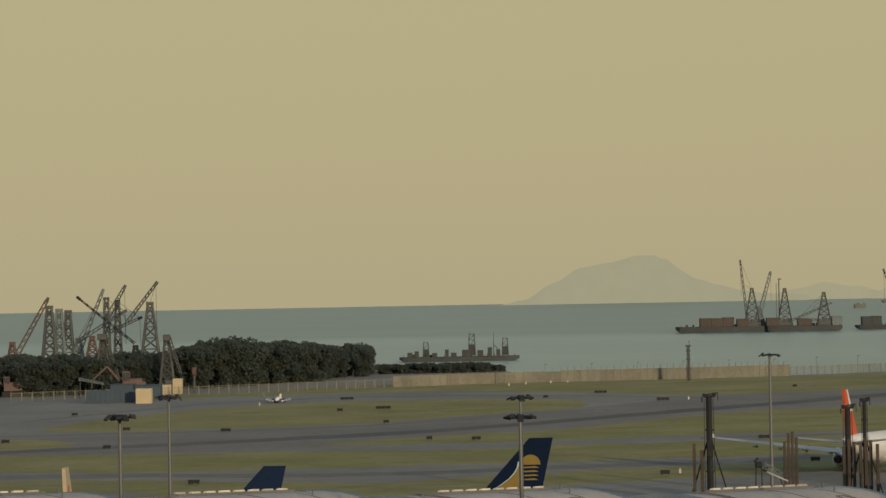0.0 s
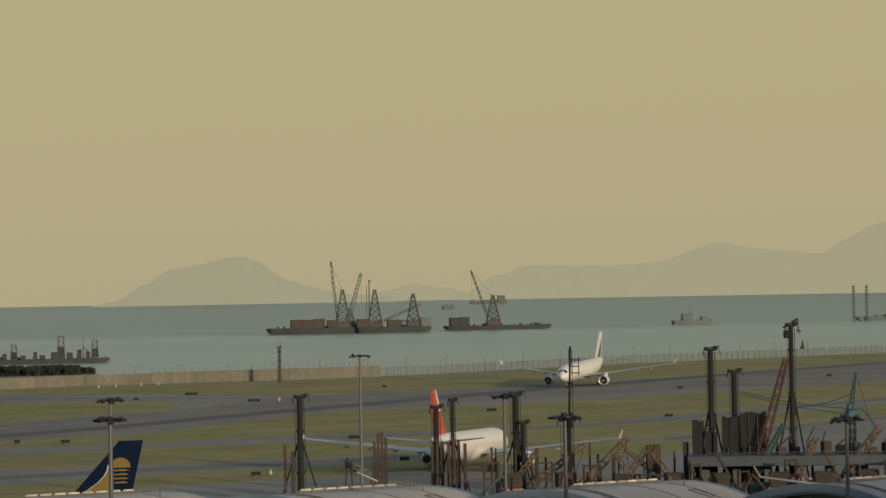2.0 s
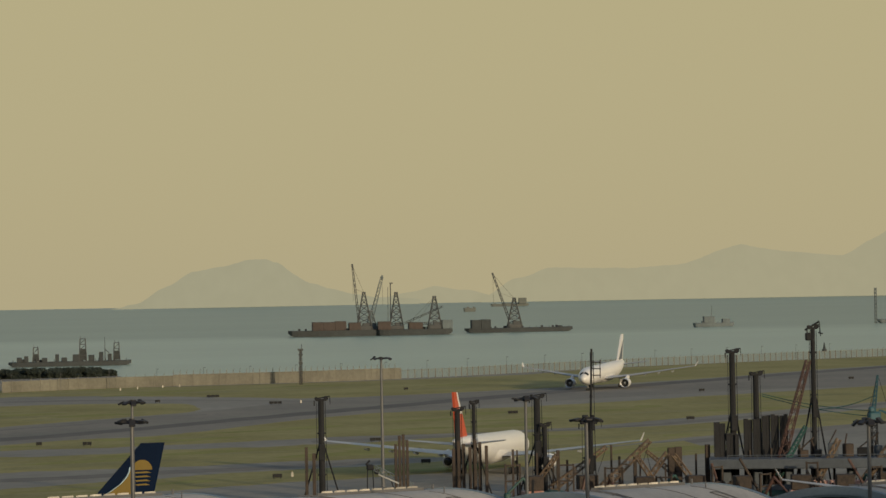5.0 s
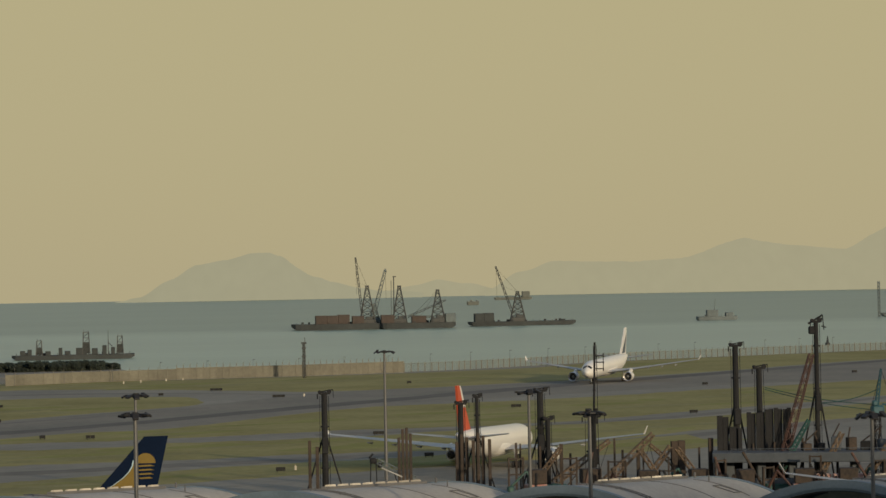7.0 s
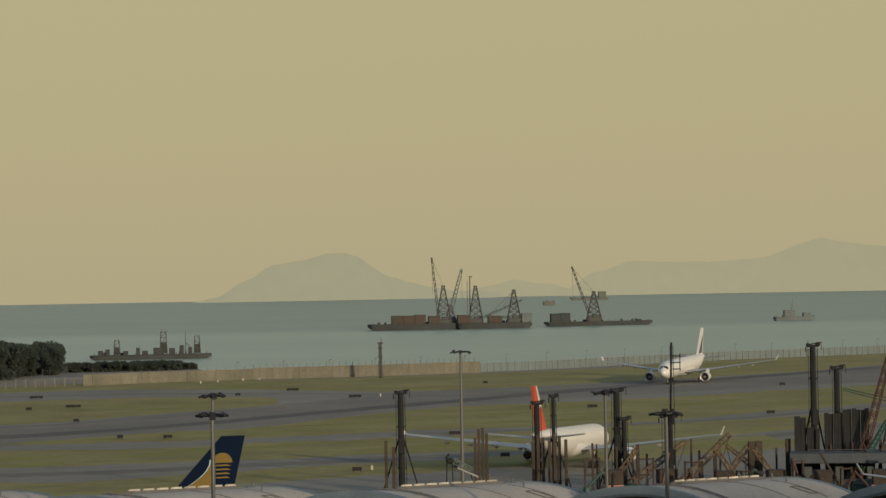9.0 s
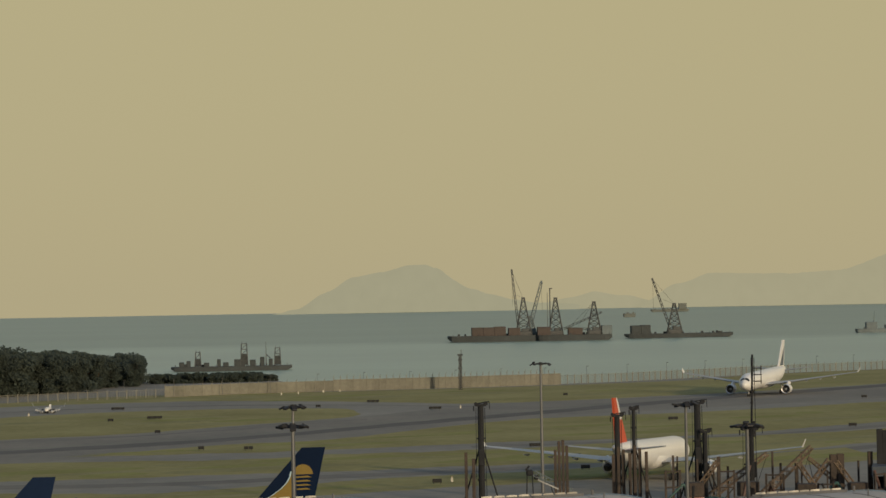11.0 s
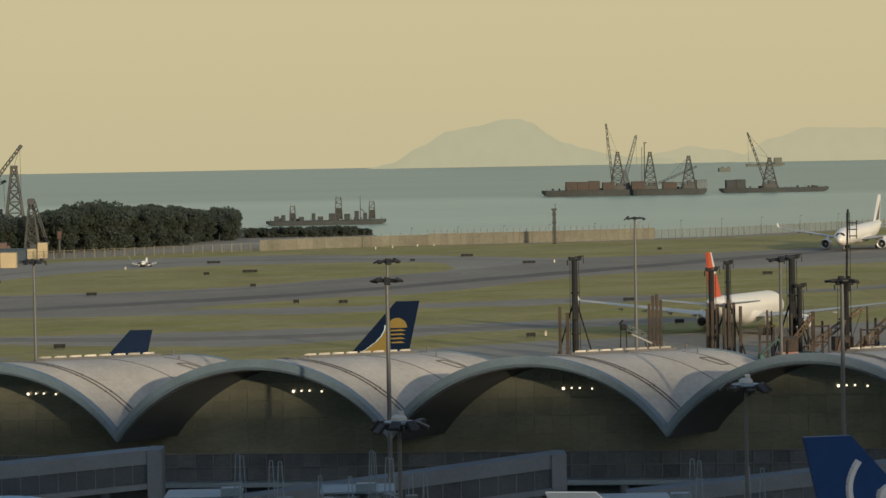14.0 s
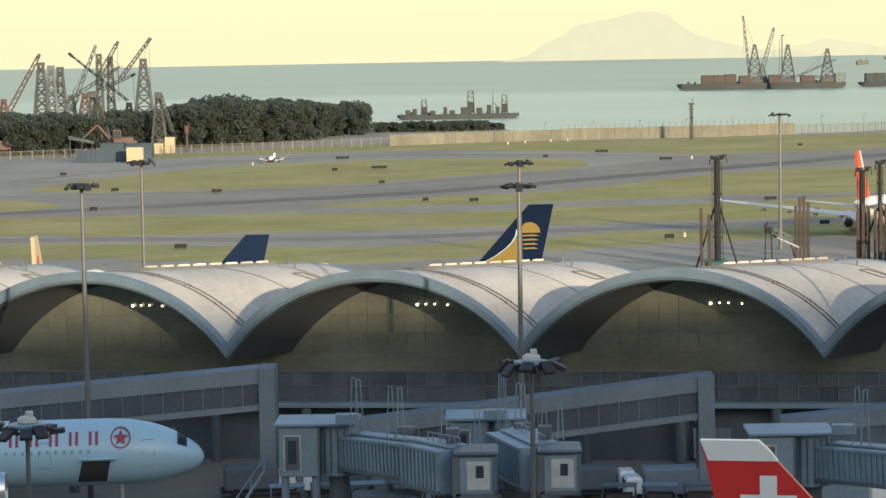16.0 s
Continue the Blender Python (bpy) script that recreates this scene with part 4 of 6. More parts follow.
# ---- jet bridges ----
def jet_bridge(hub, mid, end, label):
    ob = thing("jet_bridge", Matrix(), label, "jet bridge", "jet bridges")
    hub, mid, end = Vector(hub), Vector(mid), Vector(end)
    bm = bmesh.new()
    box(bm, hub + Vector((0, 0, -1.9)), (2.9, 4.2, 3.6), None, .08)
    house = part("end_room", bm, BRIDGE, ob, "pale boxy end room")
    bm = bmesh.new()
    box(bm, hub + Vector((1.2, 0, .05)), (6.0, 4.7, .22), None, .05)
    part("flat_roof", bm, BRIDGE, house)
    for nm, c, q, m in (("door_panel", (-.5, -2.13, -2.0), (1.0, .06, 2.4), BRIDGEDARK), ("door_glass", (-.5, -2.17, -1.9), (.6, .04, 1.7), WINDOWS), ("door_frame", (.08, -2.16, -2.0), (.1, .06, 2.5), DOME), ("door_frame", (-1.08, -2.16, -2.0), (.1, .06, 2.5), DOME), ("door_frame", (-.5, -2.16, -.72), (1.26, .06, .1), DOME), ("corner_trim", (1.38, -2.12, -1.9), (.14, .1, 3.6), BRIDGEDARK)):
        bm = bmesh.new()
        box(bm, hub + Vector(c), q)
        part(nm, bm, m, house)
    # round turning room between the end room and the tunnel
    turn_at = hub + Vector((2.7, -.4, 0))
    bm = bmesh.new()
    tube(bm, turn_at + Vector((0, 0, -3.7)), turn_at + Vector((0, 0, -.1)), 1.55, n=20)
    drum = part("rotunda", bm, BRIDGE, ob, "round turning room", True)
    for k in range(9):
        a = radians(200 + k * 18)
        bm = bmesh.new()
        o = turn_at + Vector((math.cos(a) * 1.57, math.sin(a) * 1.57, 0))
        tube(bm, o + Vector((0, 0, -3.5)), o + Vector((0, 0, -.3)), .06, n=4)
        part("shutter_rib", bm, BRIDGEDARK, drum)
    bm = bmesh.new()
    tube(bm, (turn_at.x, turn_at.y, 0), (turn_at.x, turn_at.y, hub.z - 3.7), .75, n=14)
    part("column", bm, BRIDGEDARK, ob)
    for dx in (-1.1, 1.1):
        bm = bmesh.new()
        tube(bm, (hub.x + dx, hub.y - 1.4, 0), (hub.x + dx, hub.y - 1.4, hub.z - 3.7), .3, n=10)
        part("room_leg", bm, BRIDGE, ob)

    def tunnel(p, q, w, h, nm, label):
        d = q - p
        rot = d.to_track_quat("X", "Z").to_matrix()
        bm = bmesh.new()
        box(bm, (p + q) / 2 + Vector((0, 0, -h / 2)), (d.length, w, h), rot, .06)
        t = part(nm, bm, BRIDGE, ob, label)
        n = int(d.length / .55)
        for i in range(n):
            bm = bmesh.new()
            o = p + d * (i + .5) / n
            box(bm, o + rot @ Vector((0, -w / 2 - .04, -h / 2)), (.26, .12, h - .3), rot)
            part("rib", bm, BRIDGE, t)
        for z, hh, m in ((-h + .12, .3, BRIDGEDARK), (-.1, .22, BRIDGE)):
            bm = bmesh.new()
            box(bm, (p + q) / 2 + rot @ Vector((0, -w / 2 - .06, z)), (d.length, .2, hh), rot, .03)
            part("side_beam", bm, m, t)
        bm = bmesh.new()
        box(bm, (p + q) / 2 + rot @ Vector((0, 0, .12)), (d.length * .9, w * .5, .2), rot, .05)
        part("roof_duct", bm, BRIDGE, t)
    tunnel(turn_at + Vector((1.2, -.3, -.9)), mid, 2.8, 2.45, "tunnel", "pale ribbed tunnel")
    tunnel(mid + Vector((-.5, 0, .15)), end, 3.2, 2.9, "outer_tunnel", "wider pale ribbed tunnel")
    bm = bmesh.new()
    box(bm, end + Vector((1.0, -.4, -1.5)), (2.5, 3.2, 2.7), None, .2)
    cab = part("cab", bm, BRIDGE, ob, "pale cab at the aircraft end")
    bm = bmesh.new()
    box(bm, end + Vector((1.0, -.4, -.02)), (2.9, 3.6, .3), None, .13)
    part("cab_roof", bm, BRIDGEDARK, cab, "dark canopy")
    for c, q, m, nm in (((-.28, -2.06, -1.5), (.5, .16, 2.6), BRIDGEDARK, "bellows"), ((2.28, -2.06, -1.5), (.16, .16, 2.6), BRIDGEDARK, "bellows"), ((1.0, -2.04, -2.75), (2.7, .2, .3), BRIDGEDARK, "bumper"), ((1.15, -2.03, -1.45), (1.5, .05, 1.9), DOME, "pale_panel"), ((1.25, -2.07, -1.2), (.5, .05, .8), WINDOWS, "cab_window")):
        bm = bmesh.new()
        box(bm, end + Vector(c), q, None, .02)
        part(nm, bm, m, cab)
    for s in (-1.2, 1.2):
        bm = bmesh.new()
        tube(bm, (end.x - 2 + s, end.y, .6), (end.x - 2 + s, end.y, end.z - 3.2), .3, n=10)
        leg = part("leg", bm, BRIDGEDARK, ob)
        bm = bmesh.new()
        tube(bm, (end.x - 2 + s - .25, end.y - .6, .6), (end.x - 2 + s + .25, end.y - .6, .6), .6, n=14)
        part("wheel", bm, TYRE, leg)
    for f, q in ((.25, (1.6, .9, .7)), (.62, (1.2, .8, .5)), (.9, (.9, .9, .9))):
        bm = bmesh.new()
        o = hub + (end - hub) * f
        box(bm, o + Vector((.6, .3, q[2] / 2 + .25)), q, None, .06)
        part("roof_unit", bm, (BRIDGE, BRIDGEDARK)[f > .5], ob, "boxy unit on the roof")
    bm = bmesh.new()
    for i in range(7):
        o = mid + (end - mid) * i / 6 + Vector((0, -1.5, .1))
        tube(bm, o, o + Vector((0, 0, .9)), .035, n=4)
    tube(bm, mid + Vector((0, -1.5, 1.0)), end + Vector((0, -1.5, 1.0)), .035, n=4)
    part("roof_railing", bm, BRIDGE, ob)
    bm = bmesh.new()
    o = hub + (end - hub) * .55
    box(bm, (o.x, o.y - .5, o.z - 4.2), (4.5, 2.2, .8), None, .08)
    for dx in (-1.6, 0, 1.6):
        box(bm, (o.x + dx, o.y - 1.0, o.z - 5.3), (.9, 1.0, 1.4), None, .06)
    part("service_gantry", bm, BRIDGEDARK, ob, "dark equipment slung under the tunnel")
    bm = bmesh.new()
    tube(bm, (o.x, o.y, 0), (o.x, o.y, o.z - 3.3), .35, n=10)
    part("support_leg", bm, BRIDGEDARK, ob)
    # service stair beside the end room
    bm = bmesh.new()
    foot = hub + Vector((-6.5, -1.5, -hub.z))
    head = hub + Vector((-2.6, -1.5, -3.4))
    for o in (-.5, .5):
        tube(bm, foot + Vector((0, o, .05)), head + Vector((0, o, 0)), .09, n=4)
        tube(bm, foot + Vector((0, o, 1.05)), head + Vector((0, o, 1.0)), .04, n=4)
        for i in range(5):
            q = foot + (head - foot) * i / 4 + Vector((0, o, 0))
            tube(bm, q, q + Vector((0, 0, 1.0)), .035, n=4)
    stair = part("stair", bm, BRIDGE, ob, "pale service stair with railings")
    for i in range(14):
        bm = bmesh.new()
        box(bm, foot + (head - foot) * (i + .5) / 14, (.3, 1.0, .05))
        part("step", bm, BRIDGEDARK, stair)
    # slim white frames that stand on the roof
    for f, w, hgt in ((.27, .32, 3.9), (.30, .3, 3.8), (.50, .28, 3.7), (.56, .28, 3.7), (.82, .24, 3.0), (1.01, .24, 3.2)):
        o = hub + (end - hub) * f + Vector((1.0, -1.0, -.2))
        bm = bmesh.new()
        for s in (-1, 1):
            tube(bm, o + Vector((s * w, 0, 0)), o + Vector((s * w * .4, 0, hgt)), .045, n=5)
        for z in (1.0,):
            ww = w * (1 - .6 * z)
            tube(bm, o + Vector((-ww, 0, hgt * z)), o + Vector((ww, 0, hgt * z)), .04, n=4)
        part("roof_frame", bm, BRIDGE, ob, "slim white upright frame")
    return ob


jet_bridge((-16.2, 197.5, 8.9), (-6.6, 187.0, 8.9), (-4.3, 181.8, 9.3), "pale jet bridge with ribbed tunnel beside the terminal")
jet_bridge((-4.2, 203.0, 8.3), (-.6, 191.5, 8.8), (1.2, 183.5, 9.1), "pale jet bridge with dark cab canopy")
jet_bridge((17.2, 193.5, 8.4), (26.0, 185.0, 8.2), (33.0, 177.0, 8.5), "pale jet bridge with ribbed tunnel at a neighbouring gate")


# ---- service vehicles on the stand ----
def truck(x, y, rz, L, hgt, m, label):
    ob = thing("service_truck", pose(x, y, 0, 0, 0, rz), label, "truck", "ground service vehicles")
    bm = bmesh.new()
    box(bm, (-.6, 0, .75 + hgt / 2), (L - 1.8, 2.2, hgt), None, .08)
    part("load_box", bm, m, ob)
    bm = bmesh.new()
    box(bm, (L / 2 - .7, 0, 1.35), (1.4, 2.1, 1.6), None, .2)
    cab = part("cab", bm, WHITE, ob)
    bm = bmesh.new()
    box(bm, (L / 2 - .1, 0, 1.65), (.3, 1.8, .6), None, .05)
    part("windscreen", bm, WINDOWS, cab)
    bm = bmesh.new()
    box(bm, (0, 0, .62), (L, 1.9, .25), None, .05)
    part("chassis", bm, TYRE, ob)
    for sx in (-L * .3, L * .33):
        for sy in (-.95, .95):
            bm = bmesh.new()
            tube(bm, (sx, sy - .15, .45), (sx, sy + .15, .45), .45, n=12)
            part("wheel", bm, TYRE, ob)


def cart(x, y, rz, m):
    ob = thing("baggage_cart", pose(x, y, 0, 0, 0, rz), "covered baggage cart parked on the stand", "cart", "baggage carts")
    for nm, c, q, mm in (("bed", (0, 0, .55), (2.6, 1.5, .15), TYRE), ("canopy", (0, 0, 2.1), (2.7, 1.6, .1), m), ("end_wall", (-1.25, 0, 1.3), (.08, 1.5, 1.5), m), ("end_wall", (1.25, 0, 1.3), (.08, 1.5, 1.5), m), ("load", (0, 0, 1.05), (2.0, 1.2, .8), CARGO)):
        bm = bmesh.new()
        box(bm, c, q, None, .03)
        part(nm, bm, mm, ob)
    for sx in (-.9, .9):
        for sy in (-.7, .7):
            bm = bmesh.new()
            tube(bm, (sx, sy - .1, .28), (sx, sy + .1, .28), .28, n=10)
            part("wheel", bm, TYRE, ob)


truck(-21.5, 216.5, 10, 6.0, 1.8, BRIDGEDARK, "grey service truck beside the walkway")
truck(-15.0, 216.0, 175, 5.5, 1.6, BRIDGEDARK, "grey service truck beside the walkway")
truck(5.5, 214.5, 5, 6.0, 1.7, CLADDARK, "dark grey service truck under the walkway")
truck(10.5, 212.0, 185, 6.0, 2.0, CLAD, "grey service truck under the walkway")
truck(24.0, 207.0, 15, 6.0, 2.2, BRIDGE, "grey service truck beside a jet bridge")
for i in range(5):
    cart(-18.5 + i * 3.1, 209.5 + i * .4, 8, (BRIDGE, BRIDGEDARK)[i % 2])
for i in range(3):
    cart(7.0 + i * 3.1, 208.0, -6, (BRIDGEDARK, CLAD)[i % 2])


# ---- building site behind the terminal ----
def rig(x, y, top, w, label, m=STEELDARK, lean=0.0, brace=True, cap=True):
    ob = thing("piling_rig", pose(x, y, 0), label, "piling rig", "piling rigs")
    bm = bmesh.new()
    tube(bm, (lean, 0, 0), (0, 0, top), w / 2, w / 2.3, 8)
    for i in range(int(top / 5.5)):
        z = 2 + i * 5.5 + math.sin(x * 3 + i) * 1.2
        tube(bm, (lean * (1 - z / top), 0, z), (lean * (1 - z / top), 0, z + .25), w * .62, n=8)
    lead = part("leader", bm, m, ob, "upright steel leader")
    if cap:
        bm = bmesh.new()
        box(bm, (0, 0, top - .1), (w * 1.7, w * .9, .35), None, .08)
        tube(bm, (w * .75, -w * .3, top + .15), (w * .75, w * .3, top + .15), .34, n=10)
        tube(bm, (-w * .7, -w * .3, top + .1), (-w * .7, w * .3, top + .1), .26, n=10)
        tube(bm, (-w * .7, 0, top + .1), (w * 1.3, 0, top + .42), .1, n=5)
        tube(bm, (w * 1.3, 0, top + .42), (w * 1.35, 0, top - .8), .05, n=4)
        tube(bm, (-w, 0, top - .2), (-w, 0, top - 1.0), .1, n=5)
        part("head", bm, m, lead)
    bm = bmesh.new()
    tube(bm, (w * .75, -.2, 0), (w * .6, -.2, top - .5), .05, n=4)
    tube(bm, (-w * .8, -.2, 0), (-w * .7, -.2, top - .5), .04, n=4)
    part("cable", bm, STEELDARK, lead)
    bm = bmesh.new()
    box(bm, (0, -w * .7, top * .55), (w * .9, w * .6, 2.4), None, .06)
    part("hammer", bm, m, lead)
    if brace:
        for s in (-1, 1):
            bm = bmesh.new()
            tube(bm, (s * 3.4, 1.5, .8), (s * .3, 0, top * .62), .14, n=6)
            part("brace", bm, m, ob)
    bm = bmesh.new()
    box(bm, (0, 1.6, 1.9), (3.4, 5.0, 2.2), None, .2)
    part("machine_body", bm, GREENSTEEL, ob)
    for s in (-1.5, 1.5):
        bm = bmesh.new()
        box(bm, (s, 1.6, .45), (.8, 5.6, .9), None, .3)
        part("crawler_track", bm, TYRE, ob)
    return ob


def pile(x, y, top, w, label="rusty brown steel pile in the ground", m=RUST):
    ob = thing("steel_pile", pose(x, y, 0), label, "pile", "steel piles")
    bm = bmesh.new()
    t = w * .14
    box(bm, (0, -w * .4, top / 2), (w, t, top))
    box(bm, (0, w * .4, top / 2), (w, t, top))
    box(bm, (0, 0, top / 2), (t, w * .8 - t, top))
    part("shaft", bm, m, ob)


rig(28.6, 389, 18.2, 1.05, "dark steel piling rig on the building site")
pile(26.2, 389, 10.8, .45)
pile(27.3, 388, 9.9, .5)
for x, z in ((40.0, 11.0), (40.6, 12.3), (41.2, 12.5), (41.8, 11.6)):
    pile(x, 388, z, .42)
rig(49.6, 387, 16.2, 1.0, "dark steel piling rig among brown piles", brace=False)
rig(52.1, 386.5, 17.2, .65, "slim dark piling rig among brown piles")
for i in range(7):
    pile(48.6 + i * .85, 384.5 + (i % 3) * .6, 10.3 + (i * 37 % 10) * .16, .45)
rig(61.8, 385, 18.0, 1.15, "dark steel piling rig with braces")
rig(62.8, 384, 13.6, .8, "shorter dark piling rig")
pile(64.9, 384.6, 9.6, .5)
rig(69.6, 383.5, 13.9, 1.5, "thick rusty piling rig", STEELDARK, brace=False)
ob = rig(70.0, 382, 25.3, .38, "very tall thin leader with a cage near its top", lean=-.7, brace=False, cap=False)
bm = bmesh.new()
for z in (21.2, 22.2, 23.2):
    box(bm, (.75, 0, z), (1.2, .8, .14))
for dx in (.25, 1.3):
    tube(bm, (dx, 0, 20.8), (dx, 0, 23.6), .07, n=4)
part("cage", bm, STEELDARK, ob, "small dark cage")
pile(82.0, 381, 9.8, 1.0)
pile(83.1, 381, 9.9, 1.0)
pile(87.5, 380, 10.2, .7)
pile(76.5, 382, 8.5, .5)
rig(91.4, 379, 24.5, 1.05, "tall dark piling rig beside a sheet-pile wall")
rig(94.9, 378.3, 21.0, 1.05, "dark piling rig beside a sheet-pile wall", brace=False)
ob = rig(103.4, 376, 28.0, .85, "tallest dark piling rig with hooked head")
bm = bmesh.new()
tube(bm, (-1.2, 0, 27.6), (1.1, 0, 28.9), .16, n=5)
tube(bm, (1.1, 0, 28.9), (1.25, 0, 26.6), .07, n=4)
box(bm, (-.7, 0, 26.6), (.9, .7, 1.2), None, .15)
tube(bm, (.9, 0, 27.2), (1.6, 0, 27.0), .1, n=4)
part("hook_head", bm, STEELDARK, ob)
wall = thing("sheet_pile_wall", Matrix(), "dark sheet-pile wall of tall steel panels", "sheet piling")
for x0, x1, z in ((88.2, 90.0, 13.6), (90.0, 91.9, 11.9), (92.6, 95.3, 14.1), (95.3, 99.2, 14.7)):
    n = max(2, int((x1 - x0) / .6))
    for i in range(n):
        bm = bmesh.new()
        xx = x0 + (x1 - x0) * (i + .5) / n
        box(bm, (xx, 377 - (xx - 94) * .27 + (.25 if i % 2 else 0), (z + .12 * math.sin(xx * 3)) / 2), ((x1 - x0) / n - .04, .3, z + .12 * math.sin(xx * 3)))
        part("sheet_pile", bm, STEELDARK, wall)


def crawler_crane(x, y, foot, tip, w, m, label, base=GREENSTEEL):
    ob = thing("crawler_crane", pose(x, y, 0), label, "crane", "site cranes")
    bm = bmesh.new()
    lattice(bm, foot, tip, w, w * .5, 12, .09)
    boom = part("boom", bm, m, ob, "lattice boom")
    bm = bmesh.new()
    tube(bm, tip, (tip[0] * .8, tip[1], max(tip[2] - 5, 2)), .04, n=4)
    part("hoist_rope", bm, STEELDARK, boom)
    bm = bmesh.new()
    box(bm, (foot[0] - .5, 0, 2.3), (4.5, 3.2, 2.4), None, .2)
    part("house", bm, base, ob)
    bm = bmesh.new()
    box(bm, (foot[0] + 1.4, -1.2, 2.5), (1.3, 1.2, 1.9), None, .2)
    part("cab", bm, base, ob)
    for s in (-1.6, 1.6):
        bm = bmesh.new()
        box(bm, (foot[0], s, .55), (5.5, .9, 1.1), None, .35)
        part("crawler_track", bm, TYRE, ob)
    return ob


crawler_crane(70.4, 381.5, (0, 0, 3.0), (8.4, 0, 11.0), 1.3, TRUSS, "rusty lattice boom crane lowered on the site")
crawler_crane(63.5, 384.8, (0, 0, 3.4), (9.1, 0, 9.9), 1.1, TRUSS, "rusty lattice boom crane lowered behind piles")
crawler_crane(96.3, 374.5, (0, 0, 3.0), (5.9, 0, 23.0), 1.35, ORANGE, "orange-red lattice boom crane raised steeply")
ob = thing("tower_crane", pose(111.8, 372.5, 0), "slim tower crane with teal house and raised jib", "crane", "site cranes")
bm = bmesh.new()
lattice(bm, (0, 0, 0), (0, 0, 13.4), .9, .8, 12, .07)
part("tower", bm, STEELDARK, ob, "dark lattice tower")
bm = bmesh.new()
box(bm, (0, 0, 14.3), (1.9, 1.5, 1.5), None, .25)
box(bm, (-.5, -.5, 15.4), (.9, .8, .9), None, .2)
part("house", bm, TEAL, ob)
bm = bmesh.new()
lattice(bm, (-.1, 0, 15.0), (.7, 0, 20.6), .55, .2, 8, .06)
part("jib", bm, TEAL, ob, "raised lattice jib")
bm = bmesh.new()
pr = None
for i in range(7):
    q = Vector((.8 + i * .5, 0, 15.2 - (i / 6) ** 2 * 3.4))
    if pr is not None:
        tube(bm, pr, q, .16, n=5)
    pr = q
part("hose_arm", bm, TEAL, ob, "curved teal delivery arm")
bm = bmesh.new()
tube(bm, (.7, 0, 20.6), (2.6, 0, 14.2), .035, n=4)
tube(bm, (.7, 0, 20.6), (-.9, 0, 14.9), .035, n=4)
part("stay", bm, STEELDARK, ob)
crawler_crane(84.0, 383.0, (0, 0, 4.5), (-5.5, 0, 9.3), .8, TRUSS, "short rusty lattice boom on the site")
crawler_crane(97.0, 374.0, (0, 0, 5.5), (4.5, 0, 13.0), .9, GREENSTEEL, "green lattice boom on the site")
ob = thing("guy_rope", Matrix(), "thin green ropes across the site", "rope")
for a, b in (((95.7, 378, 17.9), (112.0, 373, 15.1)), ((95.7, 378, 17.6), (112.5, 373, 14.2)), ((104, 375, 15.5), (112, 372.6, 17.5))):
    bm = bmesh.new()
    pr = None
    for i in range(9):
        q = Vector(a).lerp(Vector(b), i / 8) - Vector((0, 0, .5 * math.sin(math.pi * i / 8)))
        if pr is not None:
            tube(bm, pr, q, .06, n=4)
        pr = q
    part("rope", bm, GREENSTEEL, ob)
deck = thing("viaduct_deck", Matrix(), "grey concrete deck on columns over the site", "viaduct", kind="structure")
bm = bmesh.new()
box(bm, (104.5, 372.5, 7.6), (36, 7, 1.5), Matrix.Rotation(radians(-14), 3, "Z"), .1)
part("slab", bm, DECK, deck)
for i in range(8):
    bm = bmesh.new()
    xx = 89.5 + i * 4.6
    box(bm, (xx, 372.5 - (xx - 104.5) * .25, 3.42), (1.3, 1.3, 6.84), None, .1)
    part("column", bm, DECK, deck)
bm = bmesh.new()
box(bm, (104.8, 371.0, 3.9), (35, 1.2, .8), Matrix.Rotation(radians(-14), 3, "Z"), .06)
part("cross_beam", bm, DECK, deck)
bm = bmesh.new()
tube(bm, (89, 373, 8.9), (121, 365, 8.9), .06, n=4)
for i in range(16):
    xx = 89 + i * 2.13
    tube(bm, (xx, 373 - (xx - 89) * .25, 8.3), (xx, 373 - (xx - 89) * .25, 9.0), .05, n=4)
part("railing", bm, DECK, deck)
rs = random.Random(11)
for i in range(9):
    ob = thing("barrier", pose(99.5 + i * 1.55, 369.3 - i * .4, 0, 0, 0, rs.uniform(-8, 8)), "red and white stacked site barrier", "barrier", "site barriers")
    for j in range(3):
        bm = bmesh.new()
        box(bm, (rs.uniform(-.1, .1), 0, .85 + j * 1.75), (1.35, .6, 1.68), None, .08)
        part("block", bm, BARRIER, ob)
for i in range(46):
    x, y = rs.uniform(55, 118), rs.uniform(352, 372)
    ob = thing("rubble_heap" if i % 3 == 0 else "steel_bundle", pose(x, y, 0, 0, 0, rs.uniform(0, 180)), "rusty scrap and spoil on the site" if i % 3 == 0 else "bundle of rusty steel beams", "spoil heap" if i % 3 == 0 else "steel beams", "site clutter")
    if i % 3 == 0:
        bm = bmesh.new()
        bmesh.ops.create_icosphere(bm, subdivisions=3, radius=1)
        for v in bm.verts:
            k = 1 + .4 * noise.noise(v.co * 1.7 + Vector((i, 0, 0)))
            v.co = Vector((v.co.x * 3.4 * k, v.co.y * 2.4 * k, max(0, v.co.z) * 3.2 * k))
        part("heap", bm, SOIL, ob)
    else:
        for j in range(5):
            bm = bmesh.new()
            L = rs.uniform(5, 9)
            tilt = rs.uniform(0, .75) if i % 2 else .05
            tube(bm, (rs.uniform(-.6, .6), j * .5 - 1, .25), (L * math.cos(tilt), j * .5 - 1 + rs.uniform(-.6, .6), .3 + L * math.sin(tilt)), .17, n=5)
            part("beam", bm, RUST, ob)
